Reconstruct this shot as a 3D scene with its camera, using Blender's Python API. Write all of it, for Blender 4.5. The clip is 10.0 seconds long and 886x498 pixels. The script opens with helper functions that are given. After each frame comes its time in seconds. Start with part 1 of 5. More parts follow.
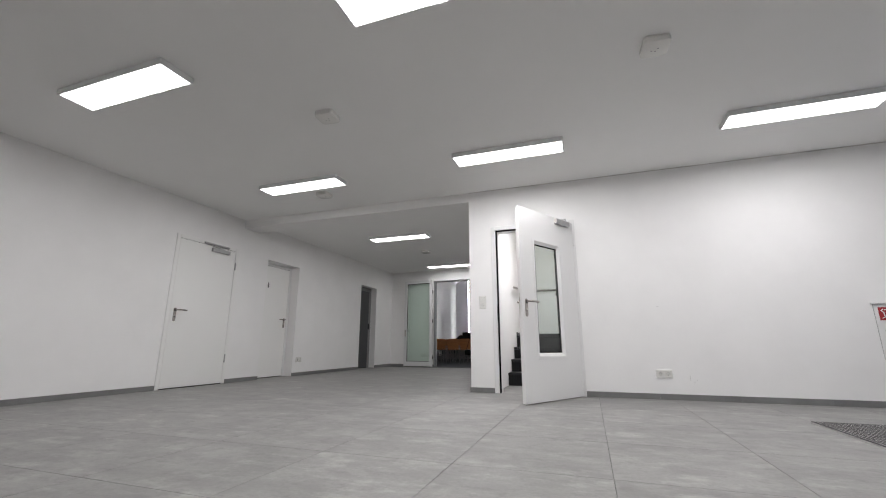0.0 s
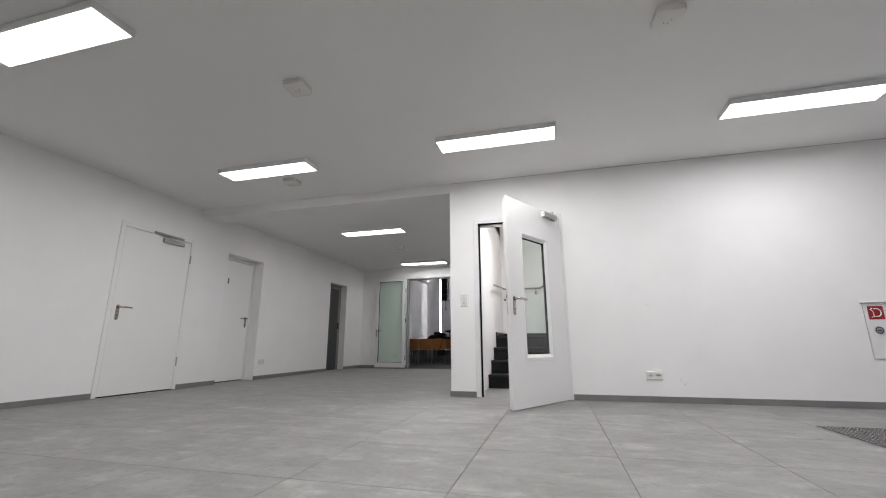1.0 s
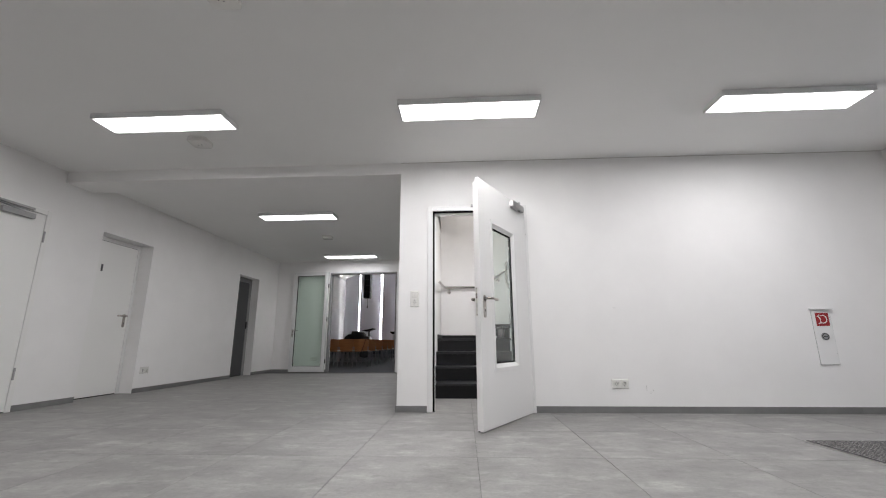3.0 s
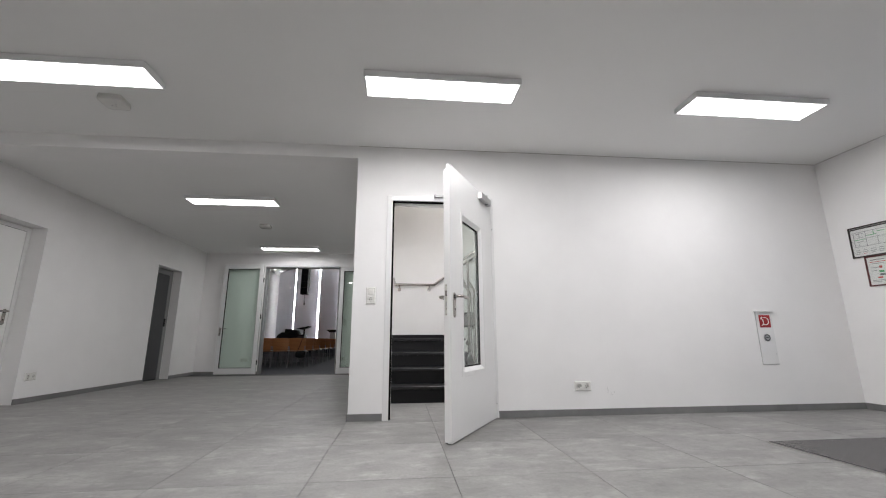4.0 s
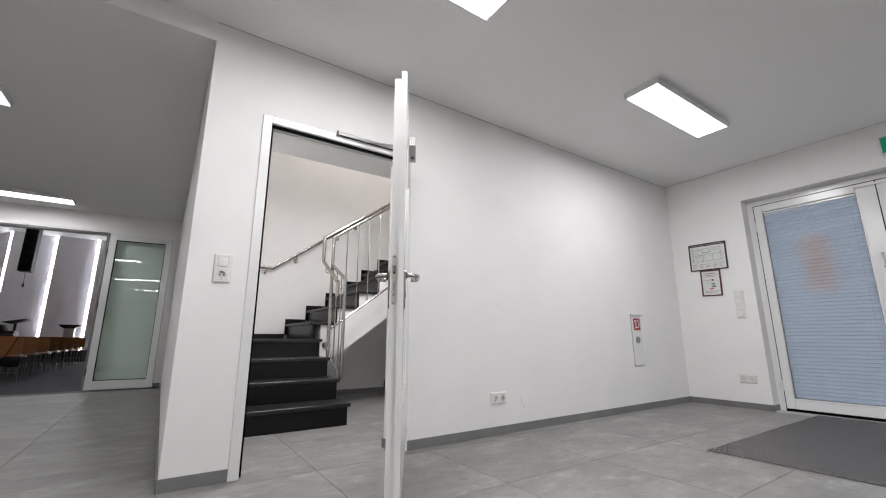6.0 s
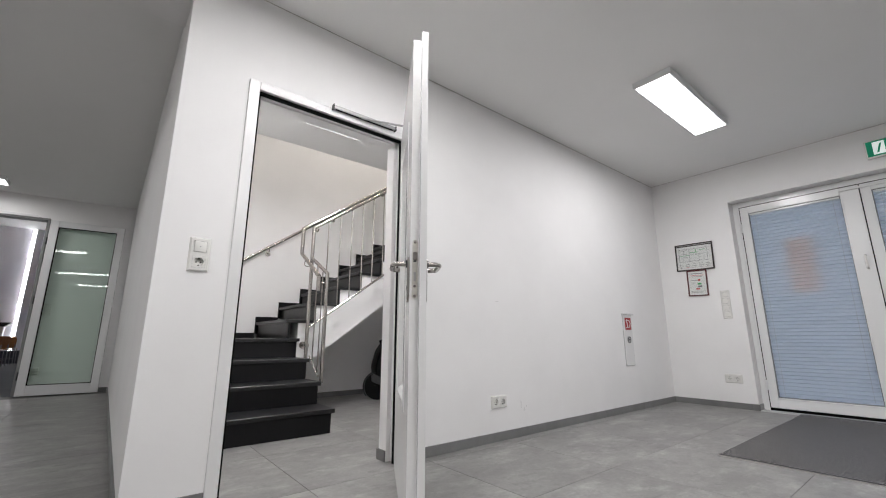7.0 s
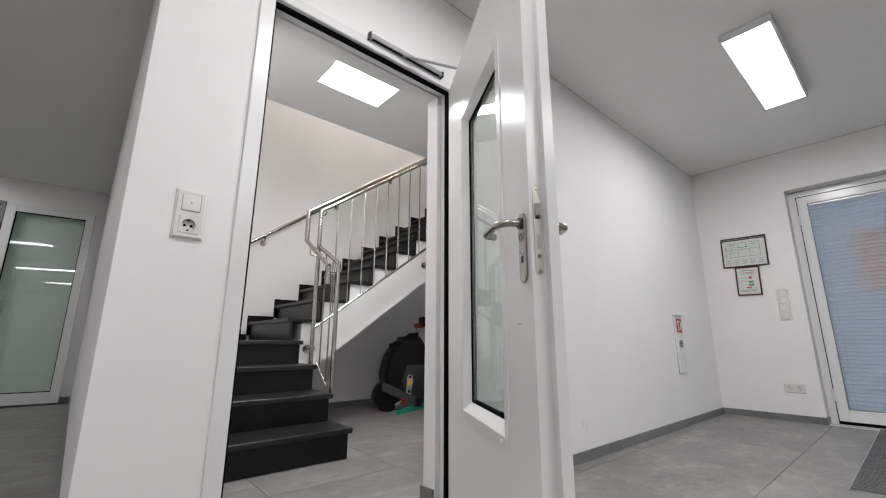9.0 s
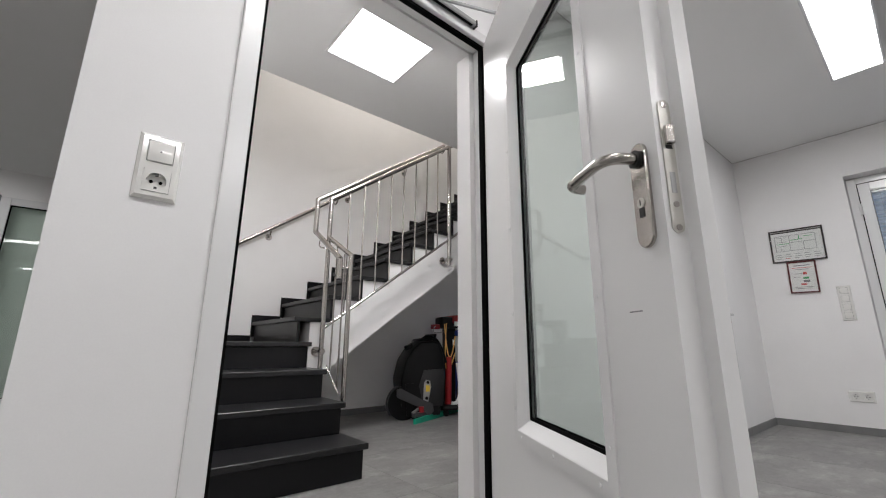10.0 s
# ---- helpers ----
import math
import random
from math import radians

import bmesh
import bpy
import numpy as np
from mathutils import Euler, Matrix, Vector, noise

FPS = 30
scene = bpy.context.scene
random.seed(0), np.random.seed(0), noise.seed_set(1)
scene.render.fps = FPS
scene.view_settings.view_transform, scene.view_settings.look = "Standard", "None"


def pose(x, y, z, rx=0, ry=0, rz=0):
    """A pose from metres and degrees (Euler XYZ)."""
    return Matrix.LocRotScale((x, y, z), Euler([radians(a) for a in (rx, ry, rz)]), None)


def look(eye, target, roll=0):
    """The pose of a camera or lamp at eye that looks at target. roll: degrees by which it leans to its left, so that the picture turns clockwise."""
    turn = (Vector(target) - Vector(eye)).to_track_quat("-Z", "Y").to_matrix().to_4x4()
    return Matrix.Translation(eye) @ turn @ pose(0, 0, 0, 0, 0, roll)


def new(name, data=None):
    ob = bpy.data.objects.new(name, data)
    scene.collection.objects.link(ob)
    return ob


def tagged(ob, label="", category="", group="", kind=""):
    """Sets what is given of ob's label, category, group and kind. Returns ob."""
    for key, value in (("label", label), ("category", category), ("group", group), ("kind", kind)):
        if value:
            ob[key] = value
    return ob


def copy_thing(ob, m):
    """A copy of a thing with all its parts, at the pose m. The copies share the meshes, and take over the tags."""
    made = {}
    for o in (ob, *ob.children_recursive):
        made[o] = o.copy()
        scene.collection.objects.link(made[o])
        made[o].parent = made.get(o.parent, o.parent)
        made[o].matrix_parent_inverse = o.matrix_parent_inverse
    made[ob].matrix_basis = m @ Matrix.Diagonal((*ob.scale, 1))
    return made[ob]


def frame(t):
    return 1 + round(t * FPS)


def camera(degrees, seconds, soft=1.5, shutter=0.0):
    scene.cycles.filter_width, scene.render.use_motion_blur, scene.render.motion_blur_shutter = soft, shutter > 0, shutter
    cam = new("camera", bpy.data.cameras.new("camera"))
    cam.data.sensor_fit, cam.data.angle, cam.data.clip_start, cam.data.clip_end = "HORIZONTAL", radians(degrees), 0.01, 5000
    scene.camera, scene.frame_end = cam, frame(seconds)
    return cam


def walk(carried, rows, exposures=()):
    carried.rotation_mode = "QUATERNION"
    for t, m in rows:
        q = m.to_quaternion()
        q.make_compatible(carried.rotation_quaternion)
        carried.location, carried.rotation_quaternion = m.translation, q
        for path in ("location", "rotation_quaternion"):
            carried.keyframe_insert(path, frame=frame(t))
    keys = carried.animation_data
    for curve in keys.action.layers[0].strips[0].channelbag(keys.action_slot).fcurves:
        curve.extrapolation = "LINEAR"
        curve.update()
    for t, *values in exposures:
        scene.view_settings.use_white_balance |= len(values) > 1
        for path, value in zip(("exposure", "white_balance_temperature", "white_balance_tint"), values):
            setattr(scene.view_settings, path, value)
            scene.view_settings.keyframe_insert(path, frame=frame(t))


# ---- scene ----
cam = camera(94.6, 10.0, soft=1.1)
PATH = [
    (0, (0.286, 0.447, 0.57), (-0.356, 2.285, 1.027), 0.0),
    (0.5, (0.203, 0.6, 0.602), (-0.387, 2.459, 1.049), -0.2),
    (1, (0.056, 0.765, 0.584), (-0.446, 2.647, 1.039), -0.2),
    (1.5, (-0.069, 0.931, 0.614), (-0.493, 2.834, 1.06), -0.3),
    (2, (-0.22, 1.088, 0.634), (-0.552, 3.009, 1.08), -0.2),
    (2.5, (-0.338, 1.225, 0.645), (-0.572, 3.16, 1.094), -0.1),
    (4, (-0.689, 1.717, 0.694), (-0.489, 3.659, 1.128), -0.3),
    (4.5, (-0.762, 1.881, 0.696), (-0.412, 3.802, 1.127), -0.1),
    (4.6, (-0.778, 1.927, 0.694), (-0.39, 3.841, 1.127), -0.2),
    (4.7, (-0.805, 1.976, 0.692), (-0.38, 3.881, 1.127), -0.1),
    (4.8, (-0.914, 2.213, 0.697), (-0.316, 4.071, 1.132), -0.2),
    (4.9, (-1.017, 2.471, 0.699), (-0.222, 4.255, 1.129), -0.2),
    (5, (-1.086, 2.657, 0.73), (-0.181, 4.391, 1.146), -0.1),
    (5.5, (-1.15, 2.854, 0.728), (-0.147, 4.532, 1.15), -0.1),
    (6, (-1.203, 3.05, 0.722), (-0.113, 4.672, 1.148), -0.1),
    (7.5, (-1.269, 3.574, 0.716), (-0.004, 5.063, 1.144), 0.0),
    (8, (-1.263, 3.764, 0.713), (0.022, 5.233, 1.147), 0.0),
    (8.5, (-1.24, 3.954, 0.713), (0.051, 5.417, 1.154), 0.0),
    (9, (-1.181, 4.122, 0.708), (0.1, 5.592, 1.152), 0.2),
    (9.5, (-1.123, 4.306, 0.707), (0.155, 5.777, 1.156), 0.2),
    (10, (-1.03, 4.474, 0.696), (0.219, 5.967, 1.156), 0.3),
]
walk(cam, [(t, look(eye, target, roll)) for t, eye, target, roll in PATH], ((0, 0.0), (4.5, 0.0), (5.5, -0.03), (7.5, -0.07), (8.5, -0.14), (10, -0.24)))

# ---- light ----
world = bpy.data.worlds.new("world")
scene.world = world
world.use_nodes = True
wn = world.node_tree
sky = wn.nodes.new("ShaderNodeTexSky")
sky.sky_type, sky.sun_disc = "NISHITA", False
sky.sun_elevation, sky.sun_rotation = radians(22), radians(270)
wn.links.new(sky.outputs[0], wn.nodes["Background"].inputs[0])
wn.nodes["Background"].inputs[1].default_value = 0.14
sun = new("sun", bpy.data.lights.new("sun", "SUN"))
sun.data.energy, sun.data.angle, sun.data.color = 2.0, radians(0.5), (1.0, 0.93, 0.85)
sun.matrix_world = look((0, 0, 20), (9.27, 0, 16.25))
PANEL = 7.0   # brightness of the ceiling panels' diffusers
LAMP_W = 67.5  # watts of each square metre of panel
STRIP = 16.0   # brightness of the light slots of the hall


# ---- materials ----
def nodes_of(name):
    m = bpy.data.materials.new(name)
    m.use_nodes = True
    t = m.node_tree
    return m, t, t.nodes["Principled BSDF"]


def surface(name, color, rough=0.6, metal=0.0, vary=0.06, scale=4.0, grain=0.0, bump=0.0, bump_scale=200.0, stretch=(1, 1, 1), random_tone=0.0, rough_vary=0.0, spec=0.5):
    """A two-scale procedural surface: broad mottling, fine grain, relief."""
    m, t, b = nodes_of(name)
    L = t.links.new
    co = t.nodes.new("ShaderNodeTexCoord")
    info = t.nodes.new("ShaderNodeObjectInfo")
    off = t.nodes.new("ShaderNodeVectorMath")
    off.operation = "MULTIPLY_ADD"
    comb = t.nodes.new("ShaderNodeCombineXYZ")
    for i in range(3):
        L(info.outputs["Random"], comb.inputs[i])
    L(comb.outputs[0], off.inputs[0])
    off.inputs[1].default_value = (37.0, 71.0, 13.0)
    L(co.outputs["Object"], off.inputs[2])
    mp = t.nodes.new("ShaderNodeMapping")
    mp.inputs["Scale"].default_value = stretch
    L(off.outputs[0], mp.inputs[0])
    n1 = t.nodes.new("ShaderNodeTexNoise")
    n1.inputs["Scale"].default_value, n1.inputs["Detail"].default_value, n1.inputs["Roughness"].default_value = scale, 6, 0.6
    n2 = t.nodes.new("ShaderNodeTexNoise")
    n2.inputs["Scale"].default_value, n2.inputs["Detail"].default_value = bump_scale, 3
    L(mp.outputs[0], n1.inputs[0])
    L(mp.outputs[0], n2.inputs[0])
    ramp = t.nodes.new("ShaderNodeMapRange")
    ramp.inputs[1].default_value, ramp.inputs[2].default_value = 0.3, 0.7
    ramp.inputs[3].default_value, ramp.inputs[4].default_value = 1 - vary, 1 + vary
    L(n1.outputs["Fac"], ramp.inputs[0])
    fine = t.nodes.new("ShaderNodeMapRange")
    fine.inputs[1].default_value, fine.inputs[2].default_value = 0.25, 0.75
    fine.inputs[3].default_value, fine.inputs[4].default_value = 1 - grain, 1 + grain
    L(n2.outputs["Fac"], fine.inputs[0])
    tone = t.nodes.new("ShaderNodeMapRange")
    tone.inputs[3].default_value, tone.inputs[4].default_value = 1 - random_tone, 1 + random_tone
    L(info.outputs["Random"], tone.inputs[0])
    mul = t.nodes.new("ShaderNodeMath")
    mul.operation = "MULTIPLY"
    L(ramp.outputs[0], mul.inputs[0])
    L(fine.outputs[0], mul.inputs[1])
    mul2 = t.nodes.new("ShaderNodeMath")
    mul2.operation = "MULTIPLY"
    L(mul.outputs[0], mul2.inputs[0])
    L(tone.outputs[0], mul2.inputs[1])
    vm = t.nodes.new("ShaderNodeVectorMath")
    vm.operation = "SCALE"
    vm.inputs[0].default_value = color
    L(mul2.outputs[0], vm.inputs["Scale"])
    L(vm.outputs[0], b.inputs["Base Color"])
    b.inputs["Roughness"].default_value, b.inputs["Metallic"].default_value = rough, metal
    b.inputs["Specular IOR Level"].default_value = spec
    if rough_vary:
        rr = t.nodes.new("ShaderNodeMapRange")
        rr.inputs[1].default_value, rr.inputs[2].default_value = 0.3, 0.7
        rr.inputs[3].default_value, rr.inputs[4].default_value = rough - rough_vary, rough + rough_vary
        L(n1.outputs["Fac"], rr.inputs[0])
        L(rr.outputs[0], b.inputs["Roughness"])
    if bump:
        bp = t.nodes.new("ShaderNodeBump")
        bp.inputs["Strength"].default_value, bp.inputs["Distance"].default_value = bump, 0.002
        L(n2.outputs["Fac"], bp.inputs["Height"])
        L(bp.outputs[0], b.inputs["Normal"])
    return m


def glow(name, color, strength, body=(0.8, 0.8, 0.8)):
    m, t, b = nodes_of(name)
    b.inputs["Base Color"].default_value = (*body, 1)
    b.inputs["Emission Color"].default_value = (*color, 1)
    b.inputs["Emission Strength"].default_value = strength
    return m


def pane_glass(name, tint, gloss_rough=0.0):
    m, t, b = nodes_of(name)
    t.nodes.remove(b)
    L = t.links.new
    tr = t.nodes.new("ShaderNodeBsdfTransparent")
    tr.inputs[0].default_value = (*tint, 1)
    gl = t.nodes.new("ShaderNodeBsdfGlossy")
    gl.inputs["Roughness"].default_value = gloss_rough
    lw = t.nodes.new("ShaderNodeLayerWeight")
    lw.inputs[0].default_value = 0.5
    pw = t.nodes.new("ShaderNodeMath")
    pw.operation = "POWER"
    pw.inputs[1].default_value = 5.0
    L(lw.outputs["Facing"], pw.inputs[0])
    fr = t.nodes.new("ShaderNodeMapRange")
    fr.inputs[3].default_value, fr.inputs[4].default_value = 0.04, 1.0
    L(pw.outputs[0], fr.inputs[0])
    mx = t.nodes.new("ShaderNodeMixShader")
    L(fr.outputs[0], mx.inputs[0])
    L(tr.outputs[0], mx.inputs[1])
    L(gl.outputs[0], mx.inputs[2])
    L(mx.outputs[0], t.nodes["Material Output"].inputs[0])
    return m


def translucent(name, color, through_share):
    m, t, b = nodes_of(name)
    L = t.links.new
    b.inputs["Base Color"].default_value = (*color, 1)
    b.inputs["Roughness"].default_value = 0.8
    tr = t.nodes.new("ShaderNodeBsdfTranslucent")
    tr.inputs[0].default_value = (*color, 1)
    mx = t.nodes.new("ShaderNodeMixShader")
    mx.inputs[0].default_value = through_share
    L(b.outputs[0], mx.inputs[1])
    L(tr.outputs[0], mx.inputs[2])
    L(mx.outputs[0], t.nodes["Material Output"].inputs[0])
    return m


def stone_tile(name, color, rough):
    """Cement-look porcelain: soft clouds, pale brushed streaks, fine grain; each tile cut from another place."""
    m, t, b = nodes_of(name)
    L = t.links.new
    co = t.nodes.new("ShaderNodeTexCoord")
    info = t.nodes.new("ShaderNodeObjectInfo")
    comb = t.nodes.new("ShaderNodeCombineXYZ")
    for i in range(3):
        L(info.outputs["Random"], comb.inputs[i])
    off = t.nodes.new("ShaderNodeVectorMath")
    off.operation = "MULTIPLY_ADD"
    off.inputs[1].default_value = (37.0, 71.0, 13.0)
    L(comb.outputs[0], off.inputs[0])
    L(co.outputs["Object"], off.inputs[2])
    total = None
    for scale, stretch, detail, lo, hi, out_lo, out_hi in ((2.6, (0.8, 1.35, 1), 10, 0.3, 0.7, 0.74, 1.22), (5.5, (0.7, 1.4, 1), 9, 0.50, 0.72, 1.0, 1.38), (5.0, (1.5, 0.7, 1), 8, 0.56, 0.72, 1.0, 1.16), (13.0, (0.9, 1.2, 1), 7, 0.30, 0.50, 0.82, 1.0), (60.0, (1, 1, 1), 4, 0.25, 0.75, 0.93, 1.07)):
        mp = t.nodes.new("ShaderNodeMapping")
        mp.inputs["Scale"].default_value = stretch
        mp.inputs["Location"].default_value = (scale, scale * 2, 0)
        L(off.outputs[0], mp.inputs[0])
        n = t.nodes.new("ShaderNodeTexNoise")
        n.inputs["Scale"].default_value, n.inputs["Detail"].default_value, n.inputs["Roughness"].default_value = scale, detail, 0.68
        L(mp.outputs[0], n.inputs[0])
        r = t.nodes.new("ShaderNodeMapRange")
        r.interpolation_type = "SMOOTHSTEP"
        for k, v in zip((1, 2, 3, 4), (lo, hi, out_lo, out_hi)):
            r.inputs[k].default_value = v
        L(n.outputs["Fac"], r.inputs[0])
        if total is None:
            total, first = r.outputs[0], n
        else:
            mul = t.nodes.new("ShaderNodeMath")
            mul.operation = "MULTIPLY"
            L(total, mul.inputs[0])
            L(r.outputs[0], mul.inputs[1])
            total = mul.outputs[0]
    vm = t.nodes.new("ShaderNodeVectorMath")
    vm.operation = "SCALE"
    vm.inputs[0].default_value = color
    L(total, vm.inputs["Scale"])
    L(vm.outputs[0], b.inputs["Base Color"])
    rr = t.nodes.new("ShaderNodeMapRange")
    rr.inputs[1].default_value, rr.inputs[2].default_value = 0.3, 0.7
    rr.inputs[3].default_value, rr.inputs[4].default_value = rough - 0.06, rough + 0.06
    L(first.outputs["Fac"], rr.inputs[0])
    L(rr.outputs[0], b.inputs["Roughness"])
    b.inputs["Specular IOR Level"].default_value = 0.4
    return m


PLASTER = surface("white_wall_paint", (0.865, 0.855, 0.85), 0.75, vary=0.022, scale=2.2, grain=0.012, bump=0.07, bump_scale=230)
CEILING = surface("white_ceiling_paint", (0.86, 0.855, 0.845), 0.85, vary=0.015, scale=0.9, grain=0.012, bump=0.08, bump_scale=220)
TILE = stone_tile("grey_stone_tile", (0.238, 0.233, 0.226), 0.46)
GROUT = surface("grey_grout", (0.15, 0.148, 0.145), 0.9, grain=0.1)
SKIRT = surface("grey_skirting_tile", (0.19, 0.19, 0.19), 0.4, vary=0.10, scale=6, grain=0.05, random_tone=0.05)
STEEL_WHITE = surface("white_lacquered_steel", (0.81, 0.805, 0.80), 0.25, vary=0.004, scale=1.2, grain=0.004)
DOOR_WHITE = surface("white_door_paint", (0.845, 0.84, 0.825), 0.5, vary=0.006, scale=1.2, grain=0.005)
ALU_WHITE = surface("white_coated_aluminium", (0.80, 0.80, 0.80), 0.2, vary=0.005, scale=1.5, grain=0.005)
PLASTIC = surface("white_plastic", (0.79, 0.78, 0.75), 0.09, vary=0.008, scale=20)
ZINC = surface("galvanised_lock_steel", (0.60, 0.585, 0.54), 0.38, 0.55, vary=0.06, scale=30)
RUBBER = surface("black_rubber_seal", (0.005, 0.005, 0.005), 0.9, vary=0.1, scale=30, spec=0.03)
STAINLESS = surface("brushed_stainless_steel", (0.44, 0.415, 0.39), 0.23, 1.0, vary=0.05, scale=12, grain=0.06, bump=0.05, bump_scale=300, stretch=(1, 1, 8))
GREY_METAL = surface("silver_painted_metal", (0.40, 0.40, 0.40), 0.4, 0.5, vary=0.04, scale=9)
DARK_METAL = surface("dark_metal", (0.05, 0.05, 0.05), 0.35, 0.8, vary=0.1, scale=9)
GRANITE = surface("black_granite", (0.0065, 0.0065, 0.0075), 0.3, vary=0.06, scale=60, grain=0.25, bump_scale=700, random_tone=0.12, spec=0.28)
# Same black granite for the treads, with the sheen on their tops painted in lighter.
GRANITE_SHEEN = surface("black_granite_top_sheen", (0.015, 0.015, 0.0165), 0.32, vary=0.06, scale=60, grain=0.25, bump_scale=700, random_tone=0.12, spec=0.4)
CARPET = surface("dark_grey_carpet", (0.075, 0.078, 0.088), 0.95, vary=0.12, scale=3, grain=0.35, bump=0.6, bump_scale=180)
WOOD = surface("orange_brown_beech", (0.34, 0.135, 0.042), 0.38, vary=0.16, scale=5, grain=0.10, stretch=(1, 1, 9), random_tone=0.08)
BLACK_PLASTIC = surface("black_plastic", (0.005, 0.005, 0.0055), 0.45, vary=0.08, scale=14, spec=0.2)
PANEL_GREY = surface("lilac_grey_wall_panel", (0.80, 0.785, 0.84), 0.7, vary=0.03, scale=1.5, grain=0.02)
CHROME_DULL = surface("dull_chrome_tube", (0.24, 0.24, 0.245), 0.3, 1.0, vary=0.08, scale=12)
GREY_PLASTIC = surface("grey_plastic", (0.09, 0.09, 0.095), 0.45, vary=0.08, scale=14)
RED = surface("red_plastic", (0.32, 0.014, 0.018), 0.4, vary=0.06, scale=12)
BLUE = surface("blue_plastic", (0.02, 0.06, 0.35), 0.4, vary=0.06, scale=12)
GREEN = surface("green_plastic", (0.01, 0.36, 0.22), 0.4, vary=0.06, scale=12)
YELLOW = surface("yellow_label", (0.70, 0.50, 0.05), 0.5, vary=0.04, scale=12)
ORANGE_CORD = surface("orange_cord", (0.75, 0.42, 0.12), 0.5, vary=0.05, scale=20)
PAPER = surface("white_paper", (0.80, 0.80, 0.79), 0.6, vary=0.01, scale=20)
INK = surface("grey_ink", (0.22, 0.22, 0.23), 0.7, vary=0.05, scale=40)
INK_GREEN = surface("green_ink", (0.10, 0.42, 0.17), 0.7, vary=0.05, scale=40)
INK_RED = surface("red_ink", (0.60, 0.08, 0.08), 0.7, vary=0.05, scale=40)
FRAME_DARK = surface("dark_wood_frame", (0.03, 0.022, 0.02), 0.35, vary=0.15, scale=20)
FRAME_RED = surface("mahogany_frame", (0.10, 0.02, 0.02), 0.3, vary=0.15, scale=20)
DOOR_GREY = surface("grey_door_paint", (0.055, 0.055, 0.058), 0.45, vary=0.05, scale=3)
FRAME_GREY = surface("grey_frame_paint", (0.23, 0.23, 0.23), 0.45, vary=0.04, scale=3)
MAT_CARPET = surface("anthracite_entrance_carpet", (0.092, 0.089, 0.090), 0.92, vary=0.42, scale=48, grain=0.45, bump=0.8, bump_scale=150, spec=0.2)
MAT_METAL = surface("mat_aluminium", (0.66, 0.65, 0.63), 0.3, 1.0, vary=0.06, scale=20)
NOTICE = translucent("orange_notice_paper", (0.75, 0.42, 0.28), 0.5)
BLIND = translucent("pleated_blind_fabric", (0.88, 0.92, 0.975), 0.72)
DIFFUSER = glow("panel_diffuser", (1.0, 0.99, 1.0), PANEL)
SLOT_LIGHT = glow("light_slot", (0.96, 0.98, 1.0), STRIP)
SPOT_LIGHT = glow("downlight_lens", (1.0, 0.98, 0.96), 35.0)
SIGN_GREEN = glow("lit_green_sign", (0.0, 0.22, 0.12), 0.35, (0.0, 0.16, 0.08))
SIGN_WHITE = glow("lit_white_sign", (0.9, 1.0, 0.95), 0.5)
GLASS_CLEAR = pane_glass("picture_glass", (0.97, 0.975, 0.97))
GLASS = pane_glass("clear_glass", (0.86, 0.90, 0.88))
GLASS_GREEN = pane_glass("greenish_glass", (0.885, 0.945, 0.908))
GLASS_OUT = pane_glass("window_glass", (0.91, 0.92, 0.97))


# ---- building blocks ----
def link(name, bm, mat, smooth=False):
    me = bpy.data.meshes.new(name)
    bm.normal_update()
    bm.to_mesh(me)
    bm.free()
    me.materials.append(mat)
    if smooth:
        for p in me.polygons:
            p.use_smooth = True
        me.set_sharp_from_angle(angle=radians(35))
    return new(name, me)


def part(name, bm, mat, parent=None, label="", smooth=False):
    ob = link(name, bm, mat, smooth)
    if parent is not None:
        ob.parent = parent
    if label:
        ob["label"] = label
    return ob


def thing(name, label, category, group="", kind="", at=None):
    ob = new(name)
    ob.empty_display_size = 0.1
    if at is not None:
        ob.matrix_world = at
    return tagged(ob, label, category, group, kind)


def add_box(bm, x0, x1, y0, y1, z0, z1, bevel=0.0, seg=1):
    v = [bm.verts.new((x, y, z)) for x in (x0, x1) for y in (y0, y1) for z in (z0, z1)]
    fs = [bm.faces.new([v[i] for i in q]) for q in ((0, 1, 3, 2), (4, 6, 7, 5), (0, 4, 5, 1), (2, 3, 7, 6), (0, 2, 6, 4), (1, 5, 7, 3))]
    if bevel:
        es = {e for f in fs for e in f.edges}
        bmesh.ops.bevel(bm, geom=list(es), offset=bevel, segments=seg, affect="EDGES", profile=0.5)
    return bm


def box(x0, x1, y0, y1, z0, z1, bevel=0.0, seg=1):
    return add_box(bmesh.new(), x0, x1, y0, y1, z0, z1, bevel, seg)


def boxes(*rows, bevel=0.0):
    bm = bmesh.new()
    for r in rows:
        add_box(bm, *r, bevel)
    return bm


def add_cyl(bm, a, b, r, n=12, r2=None):
    a, b = Vector(a), Vector(b)
    d = b - a
    m = Matrix.Translation((a + b) / 2) @ d.to_track_quat("Z", "Y").to_matrix().to_4x4()
    bmesh.ops.create_cone(bm, cap_ends=True, segments=n, radius1=r, radius2=r if r2 is None else r2, depth=d.length, matrix=m)
    return bm


def cyl(a, b, r, n=12, r2=None):
    return add_cyl(bmesh.new(), a, b, r, n, r2)


